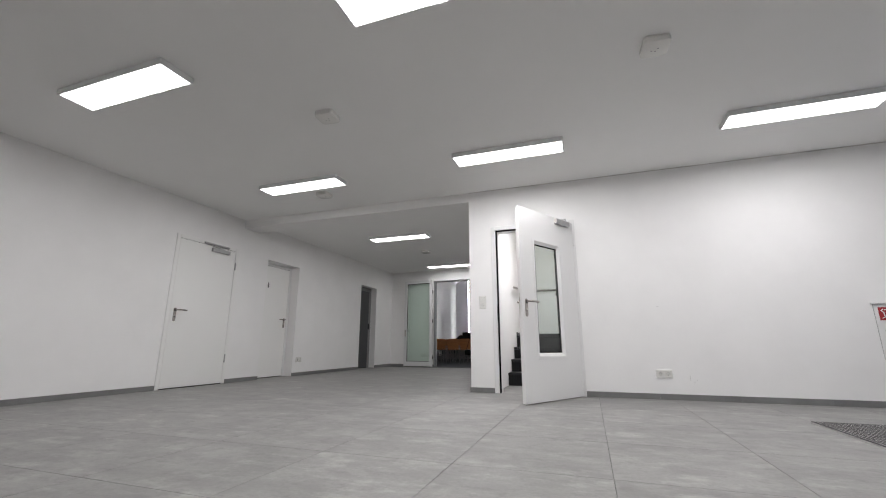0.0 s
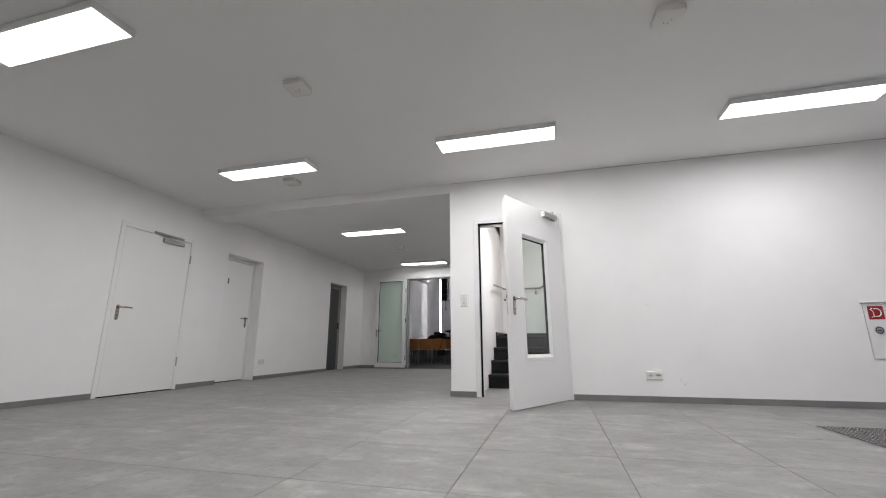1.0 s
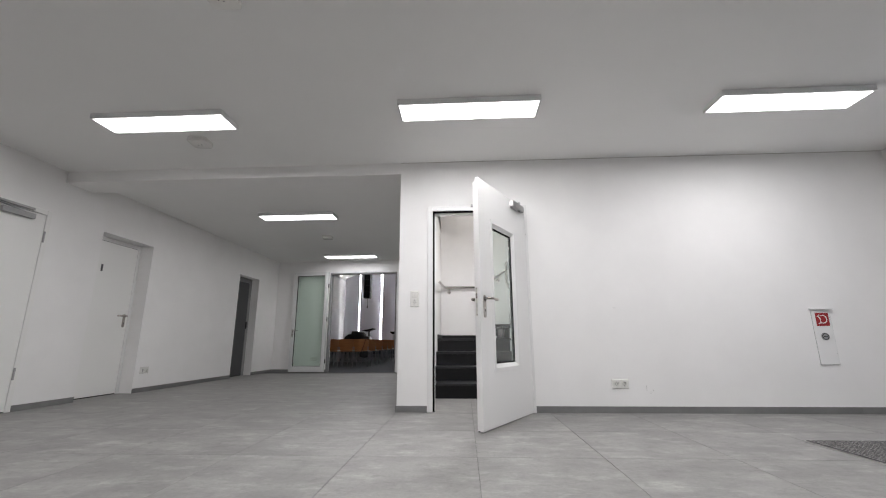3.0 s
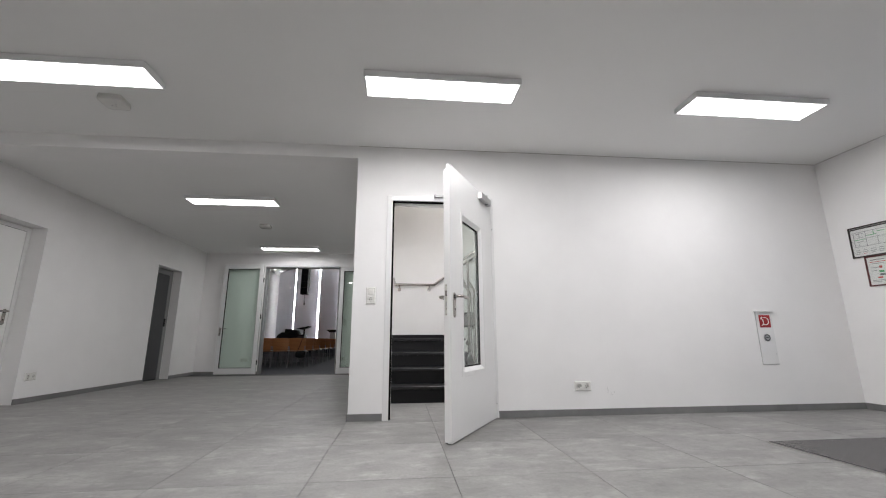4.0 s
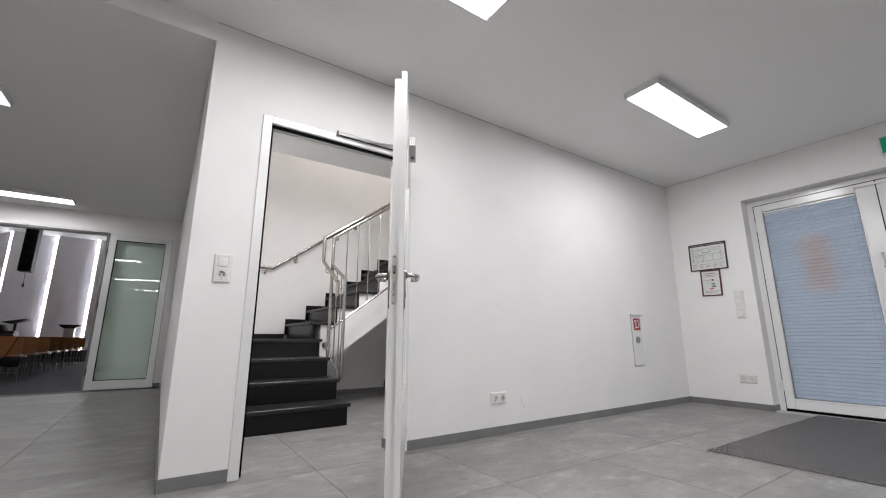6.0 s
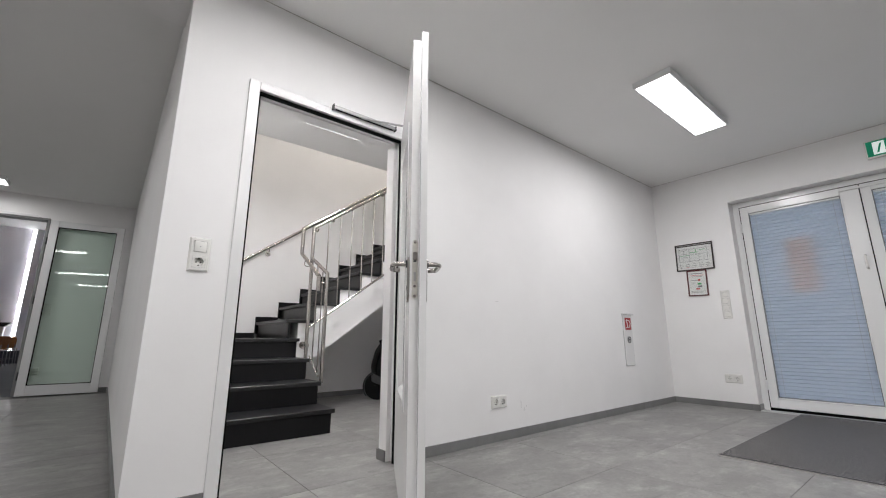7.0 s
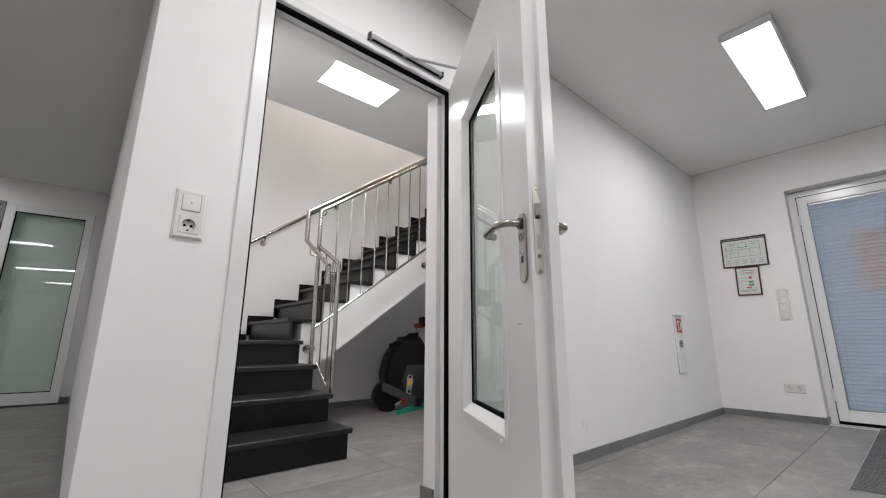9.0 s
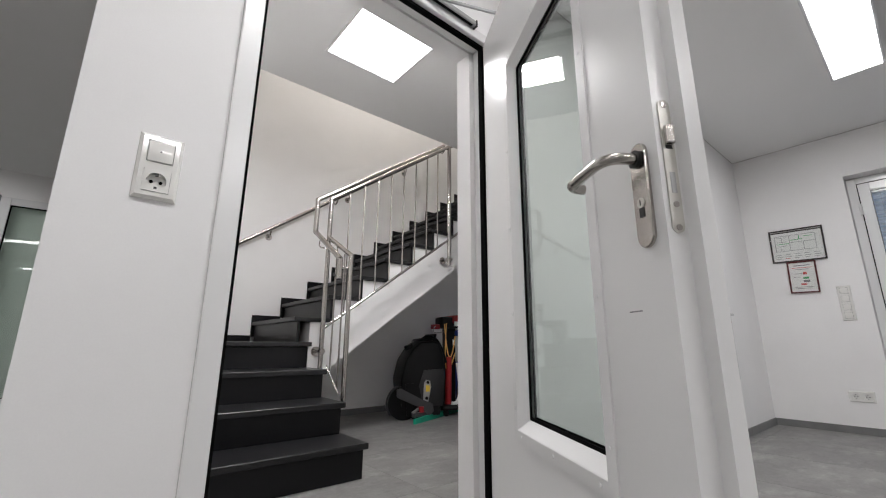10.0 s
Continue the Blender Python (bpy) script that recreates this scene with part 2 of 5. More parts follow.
def add_tube(bm, pts, r, n=12):
    """A round tube along points, mitred at its bends."""
    pts = [Vector(p) for p in pts]
    rings = []
    side = None
    for i, p in enumerate(pts):
        d0 = (p - pts[i - 1]).normalized() if i else (pts[1] - p).normalized()
        d1 = (pts[i + 1] - p).normalized() if i < len(pts) - 1 else d0
        axis = (d0 + d1).normalized()
        if side is None:
            side = d0.orthogonal().normalized()
        side = (side - d0 * side.dot(d0)).normalized()
        up = d0.cross(side)
        ring = []
        for k in range(n):
            q = side * (math.cos(2 * math.pi * k / n) * r) + up * (math.sin(2 * math.pi * k / n) * r)
            q = q - d0 * (q.dot(axis) / max(0.2, d0.dot(axis)))
            ring.append(bm.verts.new(p + q))
        rings.append(ring)
        side = (side - d1 * side.dot(d1)).normalized()
    for a, b in zip(rings, rings[1:]):
        for k in range(n):
            bm.faces.new((a[k], a[(k + 1) % n], b[(k + 1) % n], b[k]))
    bm.faces.new(rings[0][::-1])
    bm.faces.new(rings[-1])
    bmesh.ops.recalc_face_normals(bm, faces=bm.faces)
    return bm


def tube(pts, r, n=12):
    return add_tube(bmesh.new(), pts, r, n)


def arc(a, b, c, n=6):
    """Points of a rounded bend from a over the corner b to c."""
    a, b, c = Vector(a), Vector(b), Vector(c)
    return [a * (1 - s) ** 2 + b * 2 * s * (1 - s) + c * s * s for s in [k / n for k in range(n + 1)]]


def prism(profile, d0, d1, axis="y", bevel=0.0, seg=1):
    """A profile in the other two axes, drawn out along one axis."""
    bm = bmesh.new()
    def place(u, w, d):
        return {"y": (u, d, w), "x": (d, u, w), "z": (u, w, d)}[axis]
    a = [bm.verts.new(place(u, w, d0)) for u, w in profile]
    b = [bm.verts.new(place(u, w, d1)) for u, w in profile]
    n = len(a)
    bm.faces.new(a)
    bm.faces.new(b[::-1])
    for i in range(n):
        bm.faces.new((a[i], b[i], b[(i + 1) % n], a[(i + 1) % n]))
    bmesh.ops.recalc_face_normals(bm, faces=bm.faces)
    if bevel:
        bmesh.ops.bevel(bm, geom=list(bm.edges), offset=bevel, segments=seg, affect="EDGES", profile=0.5)
    return bm


def ring_frame(x0, x1, z0, z1, w, y0, y1, bevel=0.0):
    """A rectangular frame in the xz plane, w wide, from y0 to y1."""
    bm = bmesh.new()
    add_box(bm, x0, x0 + w, y0, y1, z0, z1, bevel)
    add_box(bm, x1 - w, x1, y0, y1, z0, z1, bevel)
    add_box(bm, x0 + w, x1 - w, y0, y1, z0, z0 + w, bevel)
    add_box(bm, x0 + w, x1 - w, y0, y1, z1 - w, z1, bevel)
    return bm


def structure(name, bm, mat, label, category):
    return tagged(link(name, bm, mat), label, category, kind="structure")


# ---- plan ----
WEST, EAST, SOUTH, NORTH = -5.04, 3.96, -0.95, 5.60      # lobby
CEIL = 2.615
PIER, STAIR_W, BACK = -1.14, -0.86, 8.50                   # corridor's east face, stairwell's west face and back wall
HALL_N = 11.05                                             # corridor's far wall
SKEW = -0.07                                               # its slope
AUD_N, AUD_CEIL = 22.0, 4.19
DOOR_L, DOOR_R, DOOR_TOP = -0.84, 0.215, 2.09              # outer edges of the stair door's frame


def end_y(x):
    return HALL_N + SKEW * (x + 3.0)


# ---- structure ----
floor = structure("floor", boxes((WEST - 0.3, EAST + 0.3, SOUTH - 0.2, 11.0, -0.12, -0.008), (WEST - 0.3, PIER + 0.5, 11.0, 11.12, -0.12, -0.0085)), GROUT, "grey stone-look floor tiles with narrow grey joints", "floor")
structure("ceiling", boxes((WEST - 0.2, EAST + 0.3, SOUTH - 0.2, NORTH, CEIL, CEIL + 0.2), (WEST - 0.2, PIER + 0.28, NORTH, 11.9, CEIL, CEIL + 0.2)), CEILING, "plain white painted ceiling of lobby and corridor", "ceiling")
structure("beam", box(WEST, PIER, NORTH, NORTH + 0.35, 2.485, CEIL), PLASTER, "white plastered downstand beam between lobby and corridor", "beam")
OPEN_L, OPEN_R, OPEN_T = DOOR_L + 0.05, DOOR_R - 0.05, DOOR_TOP - 0.04
WT = 0.162
structure("wall_north", boxes((PIER, OPEN_L, NORTH, NORTH + WT, 0, CEIL), (OPEN_R, EAST + 0.3, NORTH, NORTH + WT, 0, CEIL), (OPEN_L, OPEN_R, NORTH, NORTH + WT, OPEN_T, CEIL)), PLASTER, "white painted lobby wall with the stair door", "wall")
structure("door_reveal", boxes((OPEN_R - 0.037, OPEN_R, NORTH + 0.075, NORTH + WT - 0.003, 0, OPEN_T), (OPEN_L, OPEN_L + 0.02, NORTH + 0.075, NORTH + WT - 0.003, 0, OPEN_T), (OPEN_L + 0.02, OPEN_R - 0.037, NORTH + 0.075, NORTH + WT - 0.003, OPEN_T - 0.017, OPEN_T)), PLASTER, "white plastered reveal behind the stair door frame", "wall")
D1 = (4.43, 5.52, 2.10)
D2 = (6.20, 7.06, 2.06)
D3 = (9.46, 10.26, 2.05)
wb = bmesh.new()
prev = SOUTH - 0.2
for y0, y1, top in (D1, D2, D3):
    add_box(wb, WEST - 0.3, WEST, prev, y0, 0, CEIL)
    add_box(wb, WEST - 0.3, WEST, y0, y1, top, CEIL)
    prev = y1
add_box(wb, WEST - 0.3, WEST, prev, 11.9, 0, CEIL)
structure("wall_west", wb, PLASTER, "long white painted wall with three doors", "wall")
structure("wall_south", box(WEST - 0.2, EAST + 0.3, SOUTH - 0.2, SOUTH, 0, CEIL), PLASTER, "plain white painted wall", "wall")
E_Y0, E_Y1, E_TOP = 2.83, 4.80, 2.205
structure("wall_east", boxes((EAST, EAST + 0.3, E_Y1, NORTH, 0, CEIL), (EAST, EAST + 0.3, SOUTH, E_Y0, 0, CEIL), (EAST, EAST + 0.3, E_Y0, E_Y1, E_TOP, CEIL)), PLASTER, "white painted wall with the glazed entrance door", "wall")
structure("wall_corridor", box(PIER, STAIR_W, NORTH + WT, 10.9, 0, 5.2), PLASTER, "white painted wall between corridor and stairwell", "wall")
GL_L, GL_R, GL_T = -3.70, -2.05, 2.318
we = bmesh.new()
for x0, x1, z0, z1 in ((WEST, GL_L, 0, CEIL), (GL_R, PIER, 0, CEIL), (GL_L, GL_R, GL_T, CEIL)):
    v = []
    for x in (x0, x1):
        for dy in (0, 0.25):
            for z in (z0, z1):
                v.append(we.verts.new((x, end_y(x) + dy, z)))
    for q in ((0, 1, 3, 2), (4, 6, 7, 5), (0, 4, 5, 1), (2, 3, 7, 6), (0, 2, 6, 4), (1, 5, 7, 3)):
        we.faces.new([v[i] for i in q])
structure("wall_corridor_end", we, PLASTER, "white end wall round the glazed double door", "wall")
# stairwell
structure("wall_stair_back", box(STAIR_W, 5.0, BACK, BACK + 0.2, 0, 5.2), PLASTER, "white stairwell back wall", "wall")
structure("wall_stair_east", box(5.0, 5.2, NORTH, BACK + 0.2, 0, 5.2), PLASTER, "white stairwell side wall", "wall")
structure("wall_stair_upper", boxes((STAIR_W, 5.0, 7.08, 7.25, CEIL + 0.3, 5.2)), PLASTER, "white wall above the stairwell slab", "wall")
structure("ceiling_stair", box(STAIR_W, 5.0, NORTH + WT, 7.25, CEIL - 0.015, CEIL + 0.3), CEILING, "white ceiling over the foot of the stairs", "ceiling")
structure("ceiling_stair_upper", box(STAIR_W, 5.2, 7.08, BACK + 0.2, 5.2, 5.4), CEILING, "white ceiling high over the stairs", "ceiling")
# auditorium
structure("floor_auditorium", box(-12, 2.5, 11.121, AUD_N, -0.12, -0.006), CARPET, "dark grey carpet of the auditorium", "floor")
structure("ceiling_auditorium", box(-12, 2.7, 11.2, 25.2, AUD_CEIL, AUD_CEIL + 0.2), CEILING, "white ceiling of the auditorium", "ceiling")
structure("wall_auditorium_west", box(-7.6, -7.4, 11.55, 25.2, 0, AUD_CEIL), PLASTER, "white side wall of the auditorium", "wall")
structure("wall_auditorium_east", box(2.5, 2.7, 11.3, AUD_N, 0, AUD_CEIL), PLASTER, "white side wall of the auditorium", "wall")
structure("wall_auditorium_north", boxes((-5.70, 2.7, AUD_N, AUD_N + 0.2, 0, AUD_CEIL), (-5.70, -5.50, AUD_N + 0.2, 25.0, 0, AUD_CEIL), (-7.4, -5.50, 25.0, 25.2, 0, AUD_CEIL)), PLASTER, "white back wall behind the light slots", "wall")
structure("wall_auditorium_south", boxes((-7.6, WEST - 0.3, 11.35, 11.55, 0, AUD_CEIL), (PIER, 2.7, 11.1, 11.3, 0, AUD_CEIL), (WEST - 0.3, PIER, 11.3, 11.52, CEIL + 0.2, AUD_CEIL)), PLASTER, "white wall towards the corridor", "wall")


# ---- ceiling lamps and detectors ----
def ceiling_panel(x, y, half_x=0.587, half_y=0.137, z=CEIL, color=(1.0, 0.985, 0.995), deep=0.05, power=1.0):
    t = thing("ceiling_light", "lit rectangular white LED panel lamp surface-mounted on the ceiling", "ceiling lamp", "ceiling panel lamps", at=pose(x, y, z))
    w = 0.015
    bm = bmesh.new()
    add_box(bm, -half_x, half_x, -half_y, -half_y + w, -deep, 0, 0.003)
    add_box(bm, -half_x, half_x, half_y - w, half_y, -deep, 0, 0.003)
    add_box(bm, -half_x, -half_x + w, -half_y + w, half_y - w, -deep, 0, 0.003)
    add_box(bm, half_x - w, half_x, -half_y + w, half_y - w, -deep, 0, 0.003)
    part("frame", bm, ALU_WHITE, t, "white metal frame")
    lamp = new("panel_light", bpy.data.lights.new("panel_light", "AREA"))
    lamp.data.shape, lamp.data.size, lamp.data.size_y = "RECTANGLE", 2 * (half_x - w), 2 * (half_y - w)
    lamp.data.energy, lamp.data.spread, lamp.data.color = power * LAMP_W * 4 * (half_x - w) * (half_y - w), radians(180), color
    lamp.parent = t
    lamp.location.z = 0.001 - deep
    part("diffuser", box(-half_x + w, half_x - w, -half_y + w, half_y - w, 0.004 - deep, 0.024 - deep if deep > 0.03 else 0.0), DIFFUSER, t, "glowing white diffuser")
    return t


for px, py, power in ((-3.09, 2.34, 0.55), (-0.41, 2.25, 1.95), (2.20, 2.34, 0.62), (-3.09, 4.56, 0.68), (-0.40, 4.51, 1.25), (2.20, 4.53, 1.0), (-3.02, 7.37, 0.52), (-3.02, 10.40, 0.58)):
    ceiling_panel(px, py, power=power)
ceiling_panel(1.2, 7.9, 0.587, 0.137, 5.2, (1.0, 0.93, 0.84), power=1.45)
st = ceiling_panel(0.135, 6.50, 0.270, 0.270, CEIL - 0.015, deep=0.012, power=1.95)
tagged(st, "lit square white LED panel lamp on the stairwell ceiling")


def rounded_square(half, r, n=5):
    pts = []
    for cx, cy, a0 in ((1, 1, 0), (-1, 1, 90), (-1, -1, 180), (1, -1, 270)):
        for k in range(n + 1):
            a = radians(a0 + 90 * k / n)
            pts.append((cx * (half - r) + r * math.cos(a), cy * (half - r) + r * math.sin(a)))
    return pts


def detector(x, y):
    t = thing("smoke_detector", "flat white plastic detector with rounded corners on the ceiling", "smoke detector", "ceiling detectors", at=pose(x, y, CEIL, 0, 0, 4))
    part("base", prism(rounded_square(0.086, 0.028), -0.012, 0.0, "z"), PLASTIC, t, smooth=True)
    part("gap", prism(rounded_square(0.080, 0.026), -0.0145, -0.011, "z"), GREY_PLASTIC, t, "narrow shadow gap")
    part("cover", prism(rounded_square(0.088, 0.030), -0.046, -0.014, "z", 0.004, 2), PLASTIC, t, smooth=True)
    for dx, dy in ((-0.022, 0.018), (0.004, 0.026), (0.018, -0.004)):
        part("sensor_hole", cyl((dx, dy, -0.0468), (dx, dy, -0.0455), 0.0045, 10), GREY_PLASTIC, t, "small dark sensor hole")
    return t


for px, py in ((-1.81, 3.26), (0.87, 3.24), (-3.03, 4.95), (-3.0, 8.70)):
    detector(px, py)


# ---- stair door ----
frame_thing = thing("door_frame", "white lacquered steel frame with black seal in the lobby wall", "door frame", kind="structure")
fb = bmesh.new()
FW = 0.062
FL, FT = 0.054, 0.047         # width of the lock side and of the head
for x0, x1 in ((DOOR_L, DOOR_L + FL), (DOOR_R - FW, DOOR_R)):
    add_box(fb, x0, x1, NORTH - 0.014, NORTH + 0.075, 0, DOOR_TOP, 0.003)
add_box(fb, DOOR_L + FL, DOOR_R - FW, NORTH - 0.014, NORTH + 0.075, DOOR_TOP - FT, DOOR_TOP, 0.003)
part("casing", fb, STEEL_WHITE, frame_thing)
gb = bmesh.new()
g = 0.014
add_box(gb, DOOR_L + FL, DOOR_L + FL + 0.017, NORTH + 0.034, NORTH + 0.050, 0, DOOR_TOP - FT)
add_box(gb, DOOR_R - FW - g, DOOR_R - FW, NORTH + 0.006, NORTH + 0.028, 0, DOOR_TOP - FT)
add_box(gb, DOOR_L + FL, DOOR_R - FW - g, NORTH + 0.006, NORTH + 0.028, DOOR_TOP - FT - g, DOOR_TOP - FT)
part("seal", gb, RUBBER, frame_thing, "black rubber seal")
part("strike_plate", box(DOOR_L + FL - 0.001, DOOR_L + FL + 0.003, NORTH + 0.003, NORTH + 0.03, 0.88, 1.07), DARK_METAL, frame_thing, "dark strike plate")
# slide rail of the closer
rail = thing("closer_rail", "silver slide rail of a door closer on the door frame", "door closer")
part("track", box(-0.37, 0.066, NORTH - 0.04, NORTH - 0.0145, 2.078, 2.102, 0.003), GREY_METAL, rail)
part("groove", box(-0.355, 0.05, NORTH - 0.034, NORTH - 0.022, 2.0765, 2.0782), RUBBER, rail, "dark groove")
for ex in (-0.375, 0.066):
    part("end_cap", box(ex, ex + 0.006, NORTH - 0.041, NORTH - 0.0145, 2.074, 2.106), DARK_METAL, rail)

ANGLE = 60.0
LEAF_W, LEAF_H = 1.038, 2.03
HINGE = (0.163, 5.576)
LEAF_AT = pose(HINGE[0], HINGE[1], 0.008, 0, 0, ANGLE)
leaf = thing("door", "white lacquered steel door with tall glass pane, standing open", "door", at=LEAF_AT)
U0, U1, Z0, Z1 = -0.822, -0.285, 0.416, 1.712     # outer edge of the glazing bead
FLANGE, SPLAY = 0.034, 0.030                       # the bead's flat rim and its slope down to the glass
IN = FLANGE + 0.002
FRONT, BACK_FACE = -0.027, 0.036
bm = bmesh.new()
for x0, x1, z0, z1 in ((-LEAF_W, U0 + IN, 0, LEAF_H), (U1 - IN, 0, 0, LEAF_H), (U0 + IN, U1 - IN, 0, Z0 + IN), (U0 + IN, U1 - IN, Z1 - IN, LEAF_H)):
    add_box(bm, x0, x1, FRONT, 0.0, z0, z1)
part("front_skin", bm, STEEL_WHITE, leaf)
bm = bmesh.new()
R = 0.026
for x0, x1, z0, z1 in ((-LEAF_W + R, U0 + IN, 0.0, LEAF_H - R), (U1 - IN, -R, 0.0, LEAF_H - R), (U0 + IN, U1 - IN, 0.0, Z0 + IN), (U0 + IN, U1 - IN, Z1 - IN, LEAF_H - R)):
    add_box(bm, x0, x1, 0.0, BACK_FACE, z0, z1)
part("back_skin", bm, STEEL_WHITE, leaf)


def glazing_bead(face, out, glass):
    """A flat rim on the door's face, 4 mm proud, that slopes down to the glass."""
    bm = bmesh.new()
    loops = []
    inner = FLANGE + SPLAY
    for inset, y in ((0.0, face), (0.001, face + out * 0.0035), (FLANGE - 0.003, face + out * 0.0045), (FLANGE, face + out * 0.003), (inner, glass + out * 0.004), (inner, glass + out * 0.0005)):
        loops.append([bm.verts.new((x, y, z)) for x, z in ((U0 + inset, Z0 + inset), (U1 - inset, Z0 + inset), (U1 - inset, Z1 - inset), (U0 + inset, Z1 - inset))])
    for p, q in zip(loops, loops[1:]):
        for k in range(4):
            bm.faces.new((p[k], p[(k + 1) % 4], q[(k + 1) % 4], q[k]))
    bmesh.ops.recalc_face_normals(bm, faces=bm.faces)
    bead = part("glazing_bead", bm, STEEL_WHITE, leaf)
    g = inner - 0.001
    y0, y1 = sorted((glass, glass + out * 0.0045))
    part("gasket", ring_frame(U0 + g, U1 - g, Z0 + g, Z1 - g, 0.0095, y0, y1), RUBBER, bead, "black glazing gasket")
    sx = [U0 + 0.06 + k * (U1 - U0 - 0.12) / 2 for k in range(3)]
    sz = [Z0 + 0.09 + k * (Z1 - Z0 - 0.18) / 4 for k in range(5)]
    for x, z in [(x, zz) for x in sx for zz in (Z0 + 0.017, Z1 - 0.017)] + [(xx, z) for z in sz for xx in (U0 + 0.017, U1 - 0.017)]:
        part("screw", cyl((x, face + out * 0.004, z), (x, face + out * 0.0062, z), 0.0042, 8), ALU_WHITE, bead)
    return bead


glazing_bead(FRONT, -1, -0.001)
glazing_bead(BACK_FACE, 1, 0.009)
pane = part("pane", box(U0 + 0.060, U1 - 0.060, -0.001, 0.009, Z0 + 0.060, Z1 - 0.060), GLASS, leaf, "clear glass pane")
part("bottom_seal", box(-LEAF_W + 0.03, -0.03, 0.001, 0.03, -0.006, 0.0), RUBBER, leaf)
FE0, FE1 = 0.870, 1.080
EDGE = -LEAF_W + R
fe = [(0.017 + 0.0105 * math.cos(radians(a)), FE1 + 0.0105 * math.sin(radians(a))) for a in range(0, 181, 30)] + [(0.017 + 0.0105 * math.cos(radians(a)), FE0 + 0.0105 * math.sin(radians(a))) for a in range(180, 361, 30)]
forend = part("forend", prism(fe, EDGE - 0.003, EDGE - 0.0002, "x"), ZINC, leaf, "pale galvanised lock forend")
for sz in (FE0 - 0.002, FE0 + 0.036, FE1):
    part("forend_screw", cyl((EDGE - 0.0042, 0.017, sz), (EDGE - 0.003, 0.017, sz), 0.005, 12), STAINLESS, forend)
part("latch", box(EDGE - 0.012, EDGE - 0.003, 0.010, 0.024, 1.008, 1.040, 0.001), STAINLESS, forend, "steel latch")
part("forend_slot", box(EDGE - 0.0038, EDGE - 0.003, 0.0125, 0.0215, 0.925, 0.96), GREY_METAL, forend)
part("forend_slot", box(EDGE - 0.0038, EDGE - 0.003, 0.011, 0.023, 1.001, 1.0075), DARK_METAL, forend)


def handle(parent, x, z, face, out, way, name="door_handle", mat=STAINLESS):
    """A lever on a long plate; out: +1 or -1 along y, way: +1 or -1 along x."""
    stadium = [(0.021 * math.cos(radians(a)), 0.008 + 0.021 * math.sin(radians(a))) for a in range(0, 181, 20)] + [(0.021 * math.cos(radians(a)), -0.134 + 0.021 * math.sin(radians(a))) for a in range(180, 361, 20)]
    h = part(name, prism(stadium, 0.0, out * 0.008, "y", 0.002, 1), mat, parent, "brushed steel handle on a long plate", smooth=True)
    h.matrix_local = pose(x, face, z)
    pts = [(0, 0, 0), (0, out * 0.026, 0)] + arc((0, out * 0.030, 0), (0, out * 0.062, 0), (way * 0.040, out * 0.064, 0), 8) + [(way * 0.115, out * 0.064, -0.002)] + arc((way * 0.115, out * 0.064, -0.002), (way * 0.141, out * 0.064, -0.002), (way * 0.141, out * 0.030, -0.002), 7)
    part("lever", tube(pts, 0.0102, 14), mat, h, smooth=True)
    part("collar", cyl((0, 0, 0), (0, out * 0.014, 0), 0.0155, 20), DARK_METAL, h, "dark ring at the lever", smooth=True)
    cyl_out = sorted((out * 0.0075, out * 0.0098))
    part("lock_cylinder", cyl((0, out * 0.007, -0.078), (0, out * 0.0102, -0.078), 0.0085, 16), ZINC, h, smooth=True)
    part("keyhole", boxes((-0.0012, 0.0012, min(out * 0.0102, out * 0.0106), max(out * 0.0102, out * 0.0106), -0.083, -0.073), (-0.005, 0.005, cyl_out[0], cyl_out[1], -0.103, -0.087)), DARK_METAL, h)
    return h


handle(leaf, -LEAF_W + 0.068, 1.0, FRONT, -1, 1)
handle(leaf, -LEAF_W + 0.068, 1.0, BACK_FACE, 1, 1)
# closer on the leaf
cl = part("closer", box(-0.385, -0.118, -0.072, FRONT - 0.0005, 1.948, 2.010, 0.005, 2), GREY_METAL, leaf, "silver door closer body", smooth=True)
cap = part("closer_cap", box(-0.3875, -0.382, -0.069, FRONT - 0.003, 1.951, 2.007, 0.002), PLASTIC, cl, "white end cap")
for yy in (-0.058, -0.042):
    for zz in (1.965, 1.98, 1.995):
        part("valve_hole", cyl((-0.3882, yy, zz), (-0.3872, yy, zz), 0.0026, 8), DARK_METAL, cap)
part("bottom_recess", prism([(-0.20 + 0.026 * math.cos(radians(a)), -0.050 + 0.013 * math.sin(radians(a))) for a in range(0, 360, 24)], 1.9465, 1.9479, "z"), DARK_METAL, cl, "dark oval recess")
part("spindle", cyl((-0.17, -0.047, 2.008), (-0.17, -0.047, 2.048), 0.008, 12), GREY_METAL, cl)
tip = LEAF_AT.inverted() @ Vector((-0.185, NORTH - 0.030, 2.080))
part("closer_arm", tube([(-0.17, -0.047, 2.044), (-0.17, 0.045, 2.047), tuple(tip)], 0.0065, 8), GREY_METAL, cl)
for hz in (0.165, 1.795):
    hb = bmesh.new()
    add_cyl(hb, (0.012, -0.020, hz - 0.08), (0.012, -0.020, hz + 0.08), 0.0118, 16)
    add_box(hb, -0.035, 0.012, -0.0295, -0.0272, hz - 0.06, hz + 0.06)
    hg = part("hinge", hb, STEEL_WHITE, leaf, smooth=True)
    for gz in (hz - 0.026, hz + 0.026):
        part("hinge_gap", cyl((0.012, -0.020, gz - 0.0009), (0.012, -0.020, gz + 0.0009), 0.0124, 16), GREY_METAL, hg)
    part("hinge_screw", cyl((0.004, -0.0325, hz - 0.045), (0.006, -0.0285, hz - 0.045), 0.0035, 8), DARK_METAL, hg)
